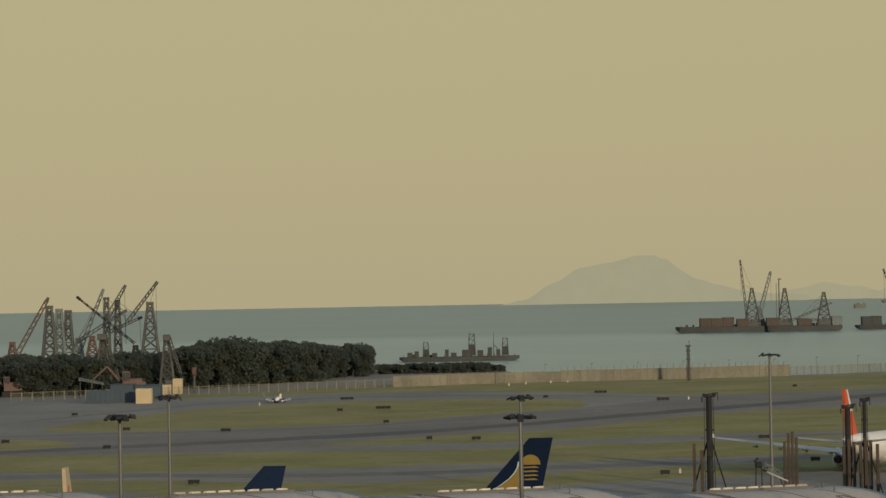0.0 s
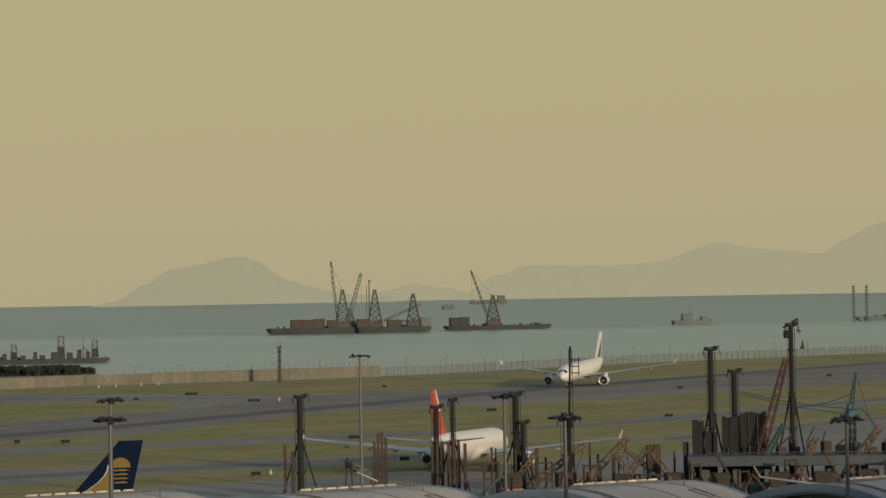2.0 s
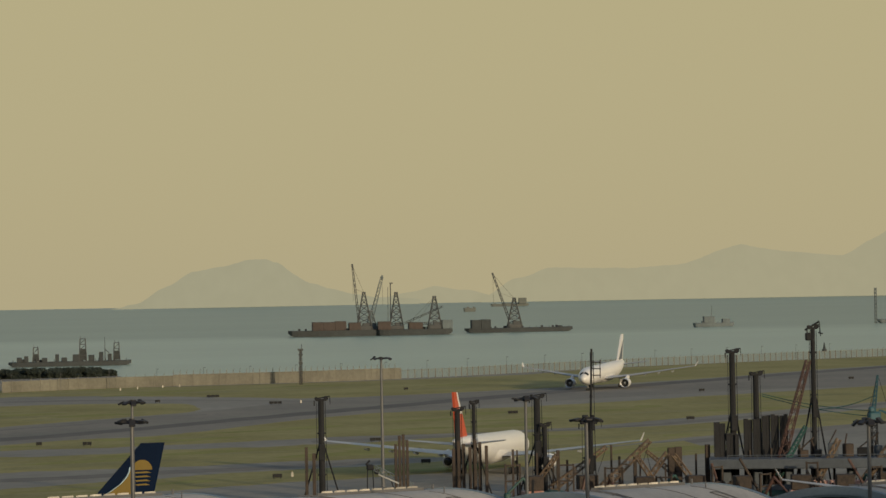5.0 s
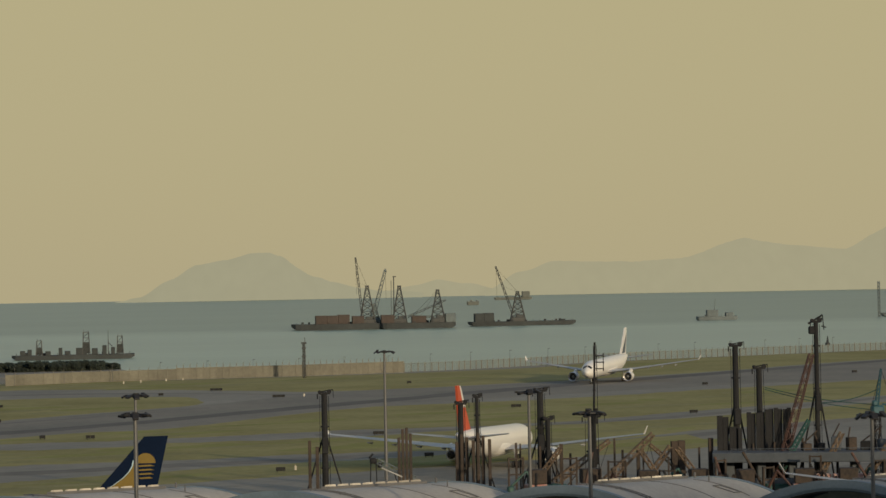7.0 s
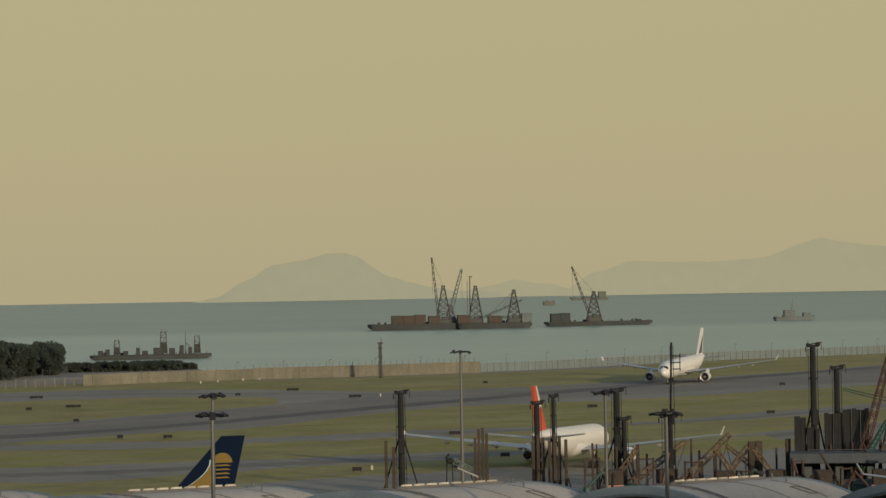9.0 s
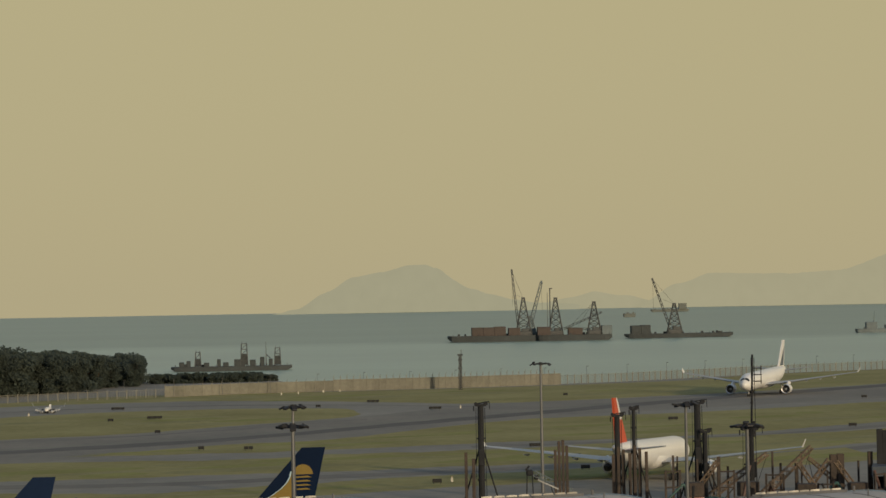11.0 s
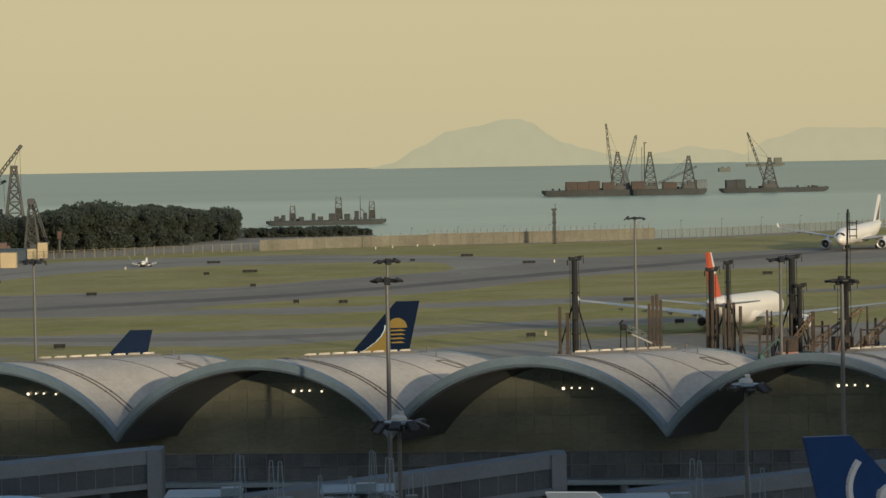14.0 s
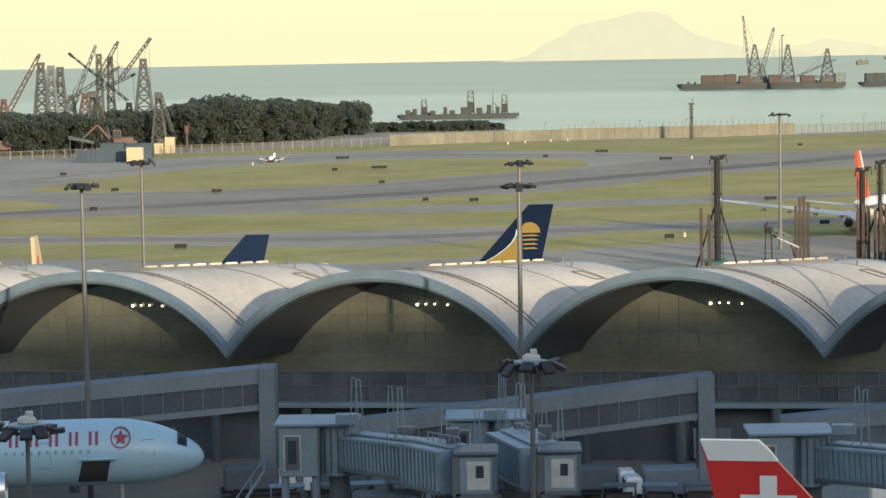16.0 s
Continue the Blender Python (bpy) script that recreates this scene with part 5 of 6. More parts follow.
# leaning frames, boxes and machines among the piles
for i in range(34):
    x = 56 + i * 1.85 + rs.uniform(-.6, .6)
    y = 368 - (x - 80) * .2 + rs.uniform(-3, 3)
    kind = i % 4
    if kind == 0:
        ob = thing("scaffold_tower", pose(x, y, 0, 0, 0, rs.uniform(-30, 30)), "rusty bolted scaffold tower on the site", "scaffold", "site scaffolds")
        hgt, w = rs.uniform(6.0, 8.6), rs.uniform(1.4, 2.6)
        for sx in (-w / 2, w / 2):
            bm = bmesh.new()
            box(bm, (sx, 0, hgt / 2), (.28, .28, hgt))
            part("upright", bm, RUST, ob)
        for z in (hgt * .4, hgt * .7, hgt - .2):
            bm = bmesh.new()
            box(bm, (0, 0, z), (w, .2, .22))
            part("crossbar", bm, RUST, ob)
        bm = bmesh.new()
        tube(bm, (-w / 2, 0, hgt * .4), (w / 2, 0, hgt * .7), .09, n=5)
        part("diagonal", bm, RUST, ob)
    elif kind == 1:
        ob = thing("leaning_beam", pose(x, y, 0), "rusty steel beam leaning on the site", "steel beams", "site clutter")
        bm = bmesh.new()
        dx = rs.uniform(-5, 5)
        tube(bm, (0, 0, 0), (dx, rs.uniform(-1, 1), rs.uniform(6, 9.4)), .2, n=6)
        part("beam", bm, (RUST, STEELDARK, ORANGE)[i % 3], ob)
    elif kind == 2:
        ob = thing("site_box", pose(x, y, 0, 0, 0, rs.uniform(-20, 20)), "weathered site box stacked on another", "site box", "site boxes")
        for j in range(3):
            bm = bmesh.new()
            box(bm, (rs.uniform(-.3, .3), 0, 1.1 + j * 2.22), (rs.uniform(2.2, 3.4), 2.0, 2.15), None, .08)
            part("box", bm, (RUST, DECK, STEELDARK, BARRIER)[(i + j) % 4], ob)
    else:
        ob = thing("excavator", pose(x, y, 0, 0, 0, rs.uniform(0, 360)), "worn excavator with raised arm on the site", "excavator", "site excavators")
        m = (GREENSTEEL, ORANGE, RUST)[i % 3]
        for nm, c, q in (("house", (-.3, 0, 1.9), (3.0, 2.4, 1.5)), ("cab", (.7, .7, 3.1), (1.2, 1.0, 1.4))):
            bm = bmesh.new()
            box(bm, c, q, None, .12)
            part(nm, bm, m, ob)
        for sy in (-1, 1):
            bm = bmesh.new()
            box(bm, (0, sy, .5), (3.8, .6, 1.0), None, .3)
            part("track", bm, TYRE, ob)
        bm = bmesh.new()
        tube(bm, (1, -.3, 2.2), (3.6, -.3, 6.4), .26, .2, 6)
        tube(bm, (3.6, -.3, 6.4), (6.0, -.3, 4.2), .2, .16, 6)
        box(bm, (6.1, -.3, 3.8), (.9, 1.0, .9), None, .15)
        part("arm", bm, m, ob)
for i in range(9):
    x = 101 + i * 2.2
    y = 373.2 - (x - 104.5) * .25
    ob = thing("deck_load", pose(x, y, 8.35, 0, 0, rs.uniform(-25, 25)), "rusty load standing on the concrete deck", "load", "loads on the deck")
    hgt = rs.uniform(.8, 2.2)
    bm = bmesh.new()
    box(bm, (0, 0, hgt / 2), (rs.uniform(1, 2), 1.2, hgt), None, .1)
    part("crate", bm, (RUST, STEELDARK, DECK)[i % 3], ob)
    bm = bmesh.new()
    tube(bm, (-.5, 0, hgt), (rs.uniform(-1.5, 2.5), 0, hgt + rs.uniform(.8, 2.6)), .12, n=5)
    part("rod", bm, RUST, ob)
for i in range(24):
    x = 57 + i * 2.6 + rs.uniform(-1, 1)
    pile(x, 385 - (x - 60) * .2 + rs.uniform(-3, 3), rs.uniform(7.5, 10.8), rs.uniform(.2, .34), "thin rusty steel post in the ground")
for x, y, dx, z, w in ((75.5, 379, 5.5, 9.2, .8), (80.5, 378, -4.5, 8.8, .7), (86.5, 377, -5.0, 9.0, .8), (106.5, 368.5, 8.5, 12.6, 1.0), (100.5, 370.0, 5.0, 11.2, .8), (59.0, 383, 5.5, 9.0, .7)):
    ob = thing("leaning_truss", pose(x, y, 0), "rusty lattice truss leaning on the site", "truss", "site trusses")
    bm = bmesh.new()
    lattice(bm, (0, 0, 2.0), (dx, 0, z), w, w * .8, 9, .09)
    part("truss", bm, TRUSS, ob)
    bm = bmesh.new()
    tube(bm, (0, 0, 0), (0, 0, 2.2), .3, n=6)
    part("foot", bm, STEELDARK, ob)
ob = thing("pump_machine", pose(36.0, 388.3, 0), "small dark pump machine with a sloping chute", "machine")
bm = bmesh.new()
box(bm, (0, 0, 7.5), (1.1, 1.0, .9), None, .2)
tube(bm, (-.7, -.5, 7.9), (-.1, -.5, 8.6), .16, n=6)
box(bm, (1.0, 0, 6.8), (.7, .8, .8), None, .15)
part("drum", bm, STEELDARK, ob)
for dx, dz in ((-.4, 7.2), (.4, 7.2), (3.2, 5.6)):
    bm = bmesh.new()
    tube(bm, (dx * 1.5, 0, 0), (dx, 0, dz), .09, n=5)
    part("leg", bm, STEELDARK, ob)
bm = bmesh.new()
lattice(bm, (.6, 0, 7.4), (6.6, 0, 4.6), .8, .5, 8, .07)
part("chute", bm, CRANEGREY, ob)
bm = bmesh.new()
tube(bm, (1.2, -.5, 6.4), (4.4, -.5, 4.9), .12, n=5)
part("ram", bm, DOME, ob)


# ---- airfield signs, lights and small traffic ----
SG = [(-56, 798, 4.2), (-41, 735, 4.4), (-53, 725, 1.7), (-36, 658, 1.5), (-75, 631, 2.6), (-102, 643, 1.9), (-22, 584, 1.4), (-11, 580, 2.1), (-61, 462, 2.2), (25, 814, 4.0), (42, 758, 3.8), (7, 787, 1.6), (54, 568, 2.6), (57, 495, 1.9), (26, 467, 1.8), (-130, 725, 1.8), (-124, 598, 2.0), (90, 836, 1.5), (59, 529, 2.0), (101, 670, 2.7), (139, 622, 2.1), (177, 775, 1.8), (244, 839, 1.9), (-95, 570, 1.8)]
for x, y, w in SG:
    ob = thing("airfield_sign", pose(x, y, .03, 0, 0, 0), "low dark airfield guidance sign in the grass", "sign", "airfield signs")
    n = max(1, round(w / 1.4))
    for k in range(n):
        bm = bmesh.new()
        box(bm, ((k + .5) * w / n - w / 2, 0, .62), (w / n - .05, .35, .72), None, .05)
        part("panel", bm, SIGN, ob)
    for q in (-.35, .35):
        bm = bmesh.new()
        tube(bm, (w * q, 0, 0), (w * q, 0, .3), .05, n=5)
        part("leg", bm, SIGN, ob)
for x, y in ((-5, 889), (1, 897), (10, 905), (16, 907), (50, 763), (29, 471), (-81, 770)):
    ob = thing("marker_light", pose(x, y, .07), "small white airfield marker box", "marker", "airfield markers")
    bm = bmesh.new()
    box(bm, (0, 0, .4), (.45, .45, .8), None, .06)
    part("case", bm, COVER, ob)
    bm = bmesh.new()
    tube(bm, (0, 0, .8), (0, 0, 1.0), .1, n=6)
    part("lens", bm, CONTAINER, ob)
# small propeller plane far off
ob, f = aircraft(facing(-77, 790, 188), "small white plane far across the airfield", length=6.6, r=.66, span=9.5, rows=False, name="small_plane", fin=WHITE)
# radar tower
ob = thing("radio_tower", pose(59.5, 905, 0), "slim dark grey lattice tower by the fence", "tower")
bm = bmesh.new()
lattice(bm, (0, 0, 0), (0, 0, 12.4), 1.1, .9, 12, .1)
part("shaft", bm, LAMPHEAD, ob)
bm = bmesh.new()
box(bm, (0, 0, 6.2), (.45, .4, 12.3), None, .05)
for z in (4.2, 7.8, 10.8):
    box(bm, (0, 0, z), (1.5, 1.3, .5), None, .05)
part("ladder_shaft", bm, CRANE, ob)
bm = bmesh.new()
box(bm, (0, 0, 12.6), (1.9, 1.9, .6), None, .05)
tube(bm, (.4, 0, 12.8), (.4, 0, 14.6), .12, n=5)
part("platform", bm, CRANE, ob)

# ---- fence along the shore ----
def fence(pts, gap, hgt, panel, label):
    ob = thing("shore_fence", Matrix(), label, "fence", kind="structure")
    pp = [Vector((*p, 0)) for p in pts]
    for a, b in zip(pp, pp[1:]):
        d = b - a
        n = max(1, int(d.length / gap))
        rot = Matrix.Rotation(math.atan2(d.y, d.x), 3, "Z")
        for i in range(n):
            o = a + d * i / n
            bm = bmesh.new()
            box(bm, o + Vector((0, 0, hgt / 2)), (.22, .22, hgt))
            tube(bm, o + Vector((0, 0, hgt)), o + Vector((.3, -.4, hgt + .6)), .06, n=4)
            part("post", bm, POST, ob)
            bm = bmesh.new()
            if panel:
                box(bm, o + d * .5 / n + Vector((0, .1, panel / 2)), (d.length / n - .1, .12, panel), rot)
            else:
                for j in range(6):
                    box(bm, o + d * (j + .5) / (6 * n) + Vector((0, 0, hgt * .48)), (.09, .09, hgt * .92), rot)
                box(bm, o + d * .5 / n + Vector((0, 0, hgt * .93)), (d.length / n - .1, .08, .12), rot)
            part("panel", bm, BEIGE, ob)


fence([(-46, 893), (-20, 908), (14, 917)], 3.5, 4.3, 3.9, "beige solid panel fence along the shore")
fence([(14, 917), (60, 923), (99, 936)], 2.4, 5.4, 4.2, "beige panel fence with tall posts along the shore")
fence([(99, 936), (121, 946), (196, 1004), (335, 1070), (520, 1158)], 3.0, 3.5, 0, "pale slatted fence along the shore")
fence([(-170, 830), (-108, 862), (-46, 893)], 3.5, 3.0, 0, "pale slatted fence before the trees")
for i in range(22):
    x = -60 + i * 17
    y = float(np.interp(x, [-60, -46, 14, 95, 196, 335], [890, 896, 921, 938, 1008, 1074]))
    ob = thing("fence_lamp", pose(x, y - 2.5, 0), "thin lamp post along the fence", "lamp", "fence lamp posts")
    bm = bmesh.new()
    tube(bm, (0, 0, 0), (0, 0, 6.4), .09, .06, 6)
    part("pole", bm, POLE, ob)
    bm = bmesh.new()
    box(bm, (.35, 0, 6.4), (.9, .3, .15), None, .03)
    part("lantern", bm, LAMPHEAD, ob)


# ---- containers and hoarding at the shore ----
def container(x, y, z, L, hgt, m, label, rz=0.0):
    ob = thing("container", pose(x, y, z, 0, 0, rz), label, "container", "site containers")
    bm = bmesh.new()
    box(bm, (0, 0, hgt / 2), (L, 2.6, hgt), None, .06)
    body = part("body", bm, m, ob)
    n = int(L / .45)
    bm = bmesh.new()
    for i in range(n):
        box(bm, (-L / 2 + (i + .5) * L / n, -1.33, hgt / 2), (.2, .08, hgt - .4))
    part("corrugation", bm, m, body)
    for s in (-1, 1):
        bm = bmesh.new()
        box(bm, (s * (L / 2 - .06), -1.34, hgt / 2), (.14, .1, hgt))
        part("corner_post", bm, m, body)


container(-121.0, 800, 0, 5.0, 4.8, CONTAINER, "cream site cabin lit by low sun")
container(-119.5, 868, 0, 3.2, 5.4, CONTAINER, "tall cream site cabin")
container(-124.0, 866, 0, 4.8, 3.4, CONTAINER, "cream site cabin beside a taller one")
ob = thing("site_hoarding", Matrix(), "blue-grey hoarding of joined boards by the trees", "hoarding")
for i in range(12):
    bm = bmesh.new()
    box(bm, (-140 + i * 1.55, 806 + i * .2, 2.05), (1.54, .2, 4.1), None, .03)
    part("board", bm, BLUEBOX, ob)
for x, y, L, z in ((-132.0, 826, 7.5, 5.2), (-123.8, 828, 8.6, 4.8)):
    ob = thing("site_shed", pose(x, y, 0), "blue-grey flat-roofed site shed behind the hoarding", "shed", "site sheds")
    bm = bmesh.new()
    box(bm, (0, 0, z / 2), (L, 5, z), None, .06)
    part("wall", bm, BLUEBOX, ob)
    bm = bmesh.new()
    box(bm, (0, 0, z + .1), (L + .5, 5.5, .2), None, .04)
    part("roof", bm, BLUEBOX, ob)


# ---- cranes on barges and on the shore ----
def derrick(x, y, z, aw, ah, boom0, boom1, m, label, bw=1.7, guys=True, s=1.0, hook=None):
    """A derrick: braced A-frame tower and a lattice boom; places are relative to its foot."""
    ob = thing("derrick_crane", pose(x, y, z), label, "crane", "floating cranes")
    bm = bmesh.new()
    tops = [(-.9 * s, 0), (.9 * s, 0)]
    for sx, t in ((-1, tops[0]), (1, tops[1])):
        for dy in (-2.0 * s, 2.0 * s):
            tube(bm, (sx * aw / 2, dy, 0), (t[0], dy * .3, ah), .42 * s, n=5)
    n = 6
    for i in range(n):
        f0, f1 = i / n, (i + 1) / n
        w0, w1 = aw / 2 + (.9 * s - aw / 2) * f0, aw / 2 + (.9 * s - aw / 2) * f1
        for dy in (-2.0 * s, 2.0 * s):
            y0, y1 = dy * (1 - .7 * f0), dy * (1 - .7 * f1)
            tube(bm, (-w0, y0, ah * f0), (w1, y1, ah * f1), .2 * s, n=4)
            tube(bm, (w0, y0, ah * f0), (-w1, y1, ah * f1), .2 * s, n=4)
            tube(bm, (-w1, y1, ah * f1), (w1, y1, ah * f1), .2 * s, n=4)
    part("a_frame", bm, m, ob, "braced steel A-frame")
    bm = bmesh.new()
    box(bm, (0, 0, ah + .5 * s), (2.8 * s, 2 * s, 1.3 * s), None, .15)
    part("head", bm, m, ob)
    bm = bmesh.new()
    box(bm, (0, 0, 1.6 * s), (aw * .85, 5 * s, 3.2 * s), None, .25)
    box(bm, (aw * .1, 0, 4.2 * s), (aw * .45, 4 * s, 2.4 * s), None, .25)
    part("machine_house", bm, m, ob)
    if boom1:
        bm = bmesh.new()
        lattice(bm, boom0, boom1, bw, bw * .6, 10, .16 * s)
        bo = part("boom", bm, m, ob, "lattice boom")
        bm = bmesh.new()
        d = (Vector(boom1) - Vector(boom0)).normalized()
        box(bm, Vector(boom1), (2.4 * s, 1.4 * s, 1.3 * s), d.to_track_quat("X", "Z").to_matrix(), .1)
        part("boom_head", bm, m, bo)
        if guys:
            bm = bmesh.new()
            tube(bm, boom1, (0, 0, ah + .5), .09, n=4)
            tube(bm, Vector(boom0).lerp(Vector(boom1), .6), (0, 0, ah + .5), .07, n=4)
            if boom1[2] > 12:
                tube(bm, boom1, (boom1[0] + .3, boom1[1], boom1[2] * .45), .08, n=4)
            part("guy_cable", bm, STEELDARK, bo)
    return ob


def hull(x, y, L, W, hgt, label, rz=0.0, bow=1, m=HULL):
    ob = thing("barge", pose(x, y, -4, 0, 0, rz), label, "barge", "moored barges")
    bm = bmesh.new()
    rings = []
    for f, w, zb, zt in ((0, .5, hgt * .6, hgt * 1.05), (.03, .9, hgt * .15, hgt * 1.03), (.08, 1, -.6, hgt), (.9, 1, -.6, hgt), (.97, .9, hgt * .15, hgt * 1.05), (1, .7, hgt * .5, hgt * 1.1)):
        xx = (f - .5) * L * bow
        rings.append([(xx, -W / 2 * w, zb), (xx, W / 2 * w, zb), (xx, W / 2 * w, zt), (xx, -W / 2 * w, zt)])
    loft(bm, rings)
    part("hull", bm, m, ob, "weathered steel hull")
    bm = bmesh.new()
    n = int(L / 5)
    for i in range(n):
        tube(bm, ((i / (n - 1) - .5) * L * .92, -W / 2 + .3, hgt), ((i / (n - 1) - .5) * L * .92, -W / 2 + .3, hgt + 1.4), .12, n=4)
    for i in range(int(L / 7)):
        box(bm, ((rs.random() - .5) * L * .85, rs.uniform(-.3, .3) * W, hgt + .6), (rs.uniform(1, 3.5), 2, rs.uniform(1.0, 2.6)), None, .1)
    tagged(part("deck_gear", bm, m, ob), kind="stuff")
    return ob


def stack(x, y, z, L, W, hgt, label, m=CARGO):
    ob = thing("deck_cargo", pose(x, y, z), label, "cargo", "deck cargo")
    n = max(1, round(L / 9))
    for i in range(n):
        bm = bmesh.new()
        hh = hgt * (1 + .05 * math.sin(i * 2.1 + x))
        box(bm, (-L / 2 + (i + .5) * L / n, 0, hh / 2), (L / n - .15, W, hh), None, .12)
        part("crate", bm, m, ob)


# big barge group
hull(160, 1918, 86, 18, 4.6, "long dark work barge carrying cranes and cargo")
hull(213, 1912, 58, 16, 4.4, "dark work barge carrying two cranes")
stack(148, 1915, .6, 26, 10, 6.6, "brown stacked deck cargo")
stack(167.5, 1914, .6, 9, 9, 6.0, "brown stacked deck cargo")
stack(190, 1912, .4, 10, 8, 6.0, "brown stacked deck cargo")
stack(214, 1911, .4, 11, 8, 5.0, "brown stacked deck cargo")
derrick(175, 1914, .4, 12, 28, (-4, -2, 5), (-8.6, -2, 49.5), CRANE, "dark derrick crane with steep raised boom on a barge")
derrick(181, 1920, .4, 9, 14, (0, 2, 8), (9.0, 2, 40.5), CRANEGREY, "pale crane with raised lattice boom on a barge", 3.0)
ob = derrick(199.5, 1912, .4, 11, 27.5, None, None, CRANE, "brown A-frame derrick with a mast on a barge")
bm = bmesh.new()
tube(bm, (-4.4, 0, 4), (-4.2, 0, 35.5), .4, n=6)
tube(bm, (-6.4, 0, 4), (-6.2, 0, 32.5), .22, n=5)
box(bm, (-3.6, 0, 35.5), (2.6, 1, .8), None, .1)
part("mast", bm, CRANE, ob)
derrick(228.5, 1908, .4, 11, 24.0, (-4, 0, 4), (-20, 0, 5.0), CRANE, "brown A-frame derrick with lowered boom on a barge")
ob = thing("boom_strut", pose(228.5, 1908, .4), "lowered lattice boom resting on a barge deck", "boom")
bm = bmesh.new()
lattice(bm, (-24, -3, 4.5), (6, -3, 17), 1.4, 1.0, 10, .15)
part("strut", bm, CRANE, ob)
stack(238, 1909, .4, 8, 8, 7.0, "grey deck house on a barge", CRANEGREY)
hull(298, 1940, 84, 15, 3.4, "low dark barge with one crane")
stack(268, 1938, -.7, 15, 10, 7.0, "dark deck house on a barge", HULL)
derrick(294.5, 1936, -.7, 12, 22.5, (-4, 0, 6), (-16.5, 0, 42.0), CRANE, "brown derrick crane with raised boom on a low barge")
# nearer low barge
hull(-33, 1318, 63, 12, 2.4, "low dark barge with small deck houses")
def deck_tower(x, y, z, w, hgt, label):
    """A small open steel tower with a cabin, on a deck."""
    ob = thing("deck_tower", pose(x, y, z), label, "tower", "towers on barges")
    bm = bmesh.new()
    for sx in (-1, 1):
        for sy in (-1, 1):
            tube(bm, (sx * w / 2, sy * w / 2, 0), (sx * w * .35, sy * w * .35, hgt), .26, n=5)
    n = max(2, int(hgt / 2.6))
    for i in range(n):
        z0, z1 = hgt * i / n, hgt * (i + 1) / n
        box(bm, (0, 0, z1), (w * (1.1 - .3 * z1 / hgt), w * .9, .3))
        tube(bm, (-w * .45, -w * .45, z0), (w * .45, -w * .45, z1), .14, n=4)
    part("frame", bm, CRANE, ob)
    bm = bmesh.new()
    box(bm, (0, 0, hgt * .3), (w * .8, w * .7, hgt * .5), None, .1)
    part("cabin", bm, HULL, ob)
    bm = bmesh.new()
    tube(bm, (-w * .3, 0, hgt), (-w * .3, 0, hgt + 1.3), .1, n=4)
    tube(bm, (w * .3, 0, hgt), (w * .3, 0, hgt + .8), .1, n=4)
    part("antenna", bm, CRANE, ob)


for x, w, hgt in ((-59, 2.6, 2.6), (-55.4, 2.2, 3.0), (-46, 2.8, 2.2), (-39.6, 2.0, 4.0), (-36, 3.0, 2.0), (-30, 3.4, 3.4), (-22, 3.2, 3.2), (-17, 2.4, 4.4), (-12.6, 2.2, 3.6)):
    stack(x, 1317, -1.6, w, 4, hgt, "small rusty deck house on a low barge", HULL)
deck_tower(-50.5, 1317, -1.6, 3.2, 7.6, "open steel tower on the low barge")
deck_tower(-26.4, 1317, -1.6, 3.8, 11.6, "tall open steel tower on the low barge")
deck_tower(-9, 1317, -1.6, 3.4, 9.2, "open steel tower on the low barge")
ob = thing("deck_mast", pose(-15, 1316, -1.6), "thin mast on the low barge", "mast")
bm = bmesh.new()
tube(bm, (0, 0, 0), (0, 0, 12.5), .35, .12, 6)
tube(bm, (0, 0, 6), (2.2, 0, 4), .2, n=4)
part("mast", bm, CRANE, ob)
# far ships
for x, y, L, hh in ((464, 1985, 33, 3.2), (586, 3900, 60, 4), (442, 3300, 16, 5), (640, 2000, 70, 3)):
    hull(x, y, L, 8, hh, "small grey ship far off", m=HAZESHIP if y > 2500 else CRANEGREY)
stack(460, 1984, -.8, 9, 5, 5.0, "grey deck house of a small ship", CRANEGREY)
stack(474, 1984, -.8, 6, 5, 3.0, "grey deck cargo of a small ship", CRANEGREY)
stack(606, 3898, 0, 12, 8, 9.0, "grey bridge house of a far ship", HAZESHIP)
ob = thing("ship_mast", pose(462, 1984, 3.6), "thin mast of a small ship", "mast")
bm = bmesh.new()
tube(bm, (0, 0, 0), (.8, 0, 9.5), .3, .15, 5)
part("mast", bm, CRANEGREY, ob)
for x in (602, 613, 632):
    ob = thing("jack_up_leg", pose(x, 1995, -5), "tall leg of a jack-up rig", "rig leg", "jack-up rig legs")
    bm = bmesh.new()
    lattice(bm, (0, 0, 0), (0, 0, 30), 1.5, 1.4, 10, .2)
    part("leg", bm, CRANEGREY, ob)
ob = thing("buoy", pose(359, 1283, -4.2), "dark pointed channel buoy on the sea", "buoy")
bm = bmesh.new()
tube(bm, (0, 0, 0), (0, 0, 1.4), 1.3, n=12)
tube(bm, (0, 0, 1.4), (0, 0, 5.0), .8, .2, 6)
part("body", bm, HULL, ob)

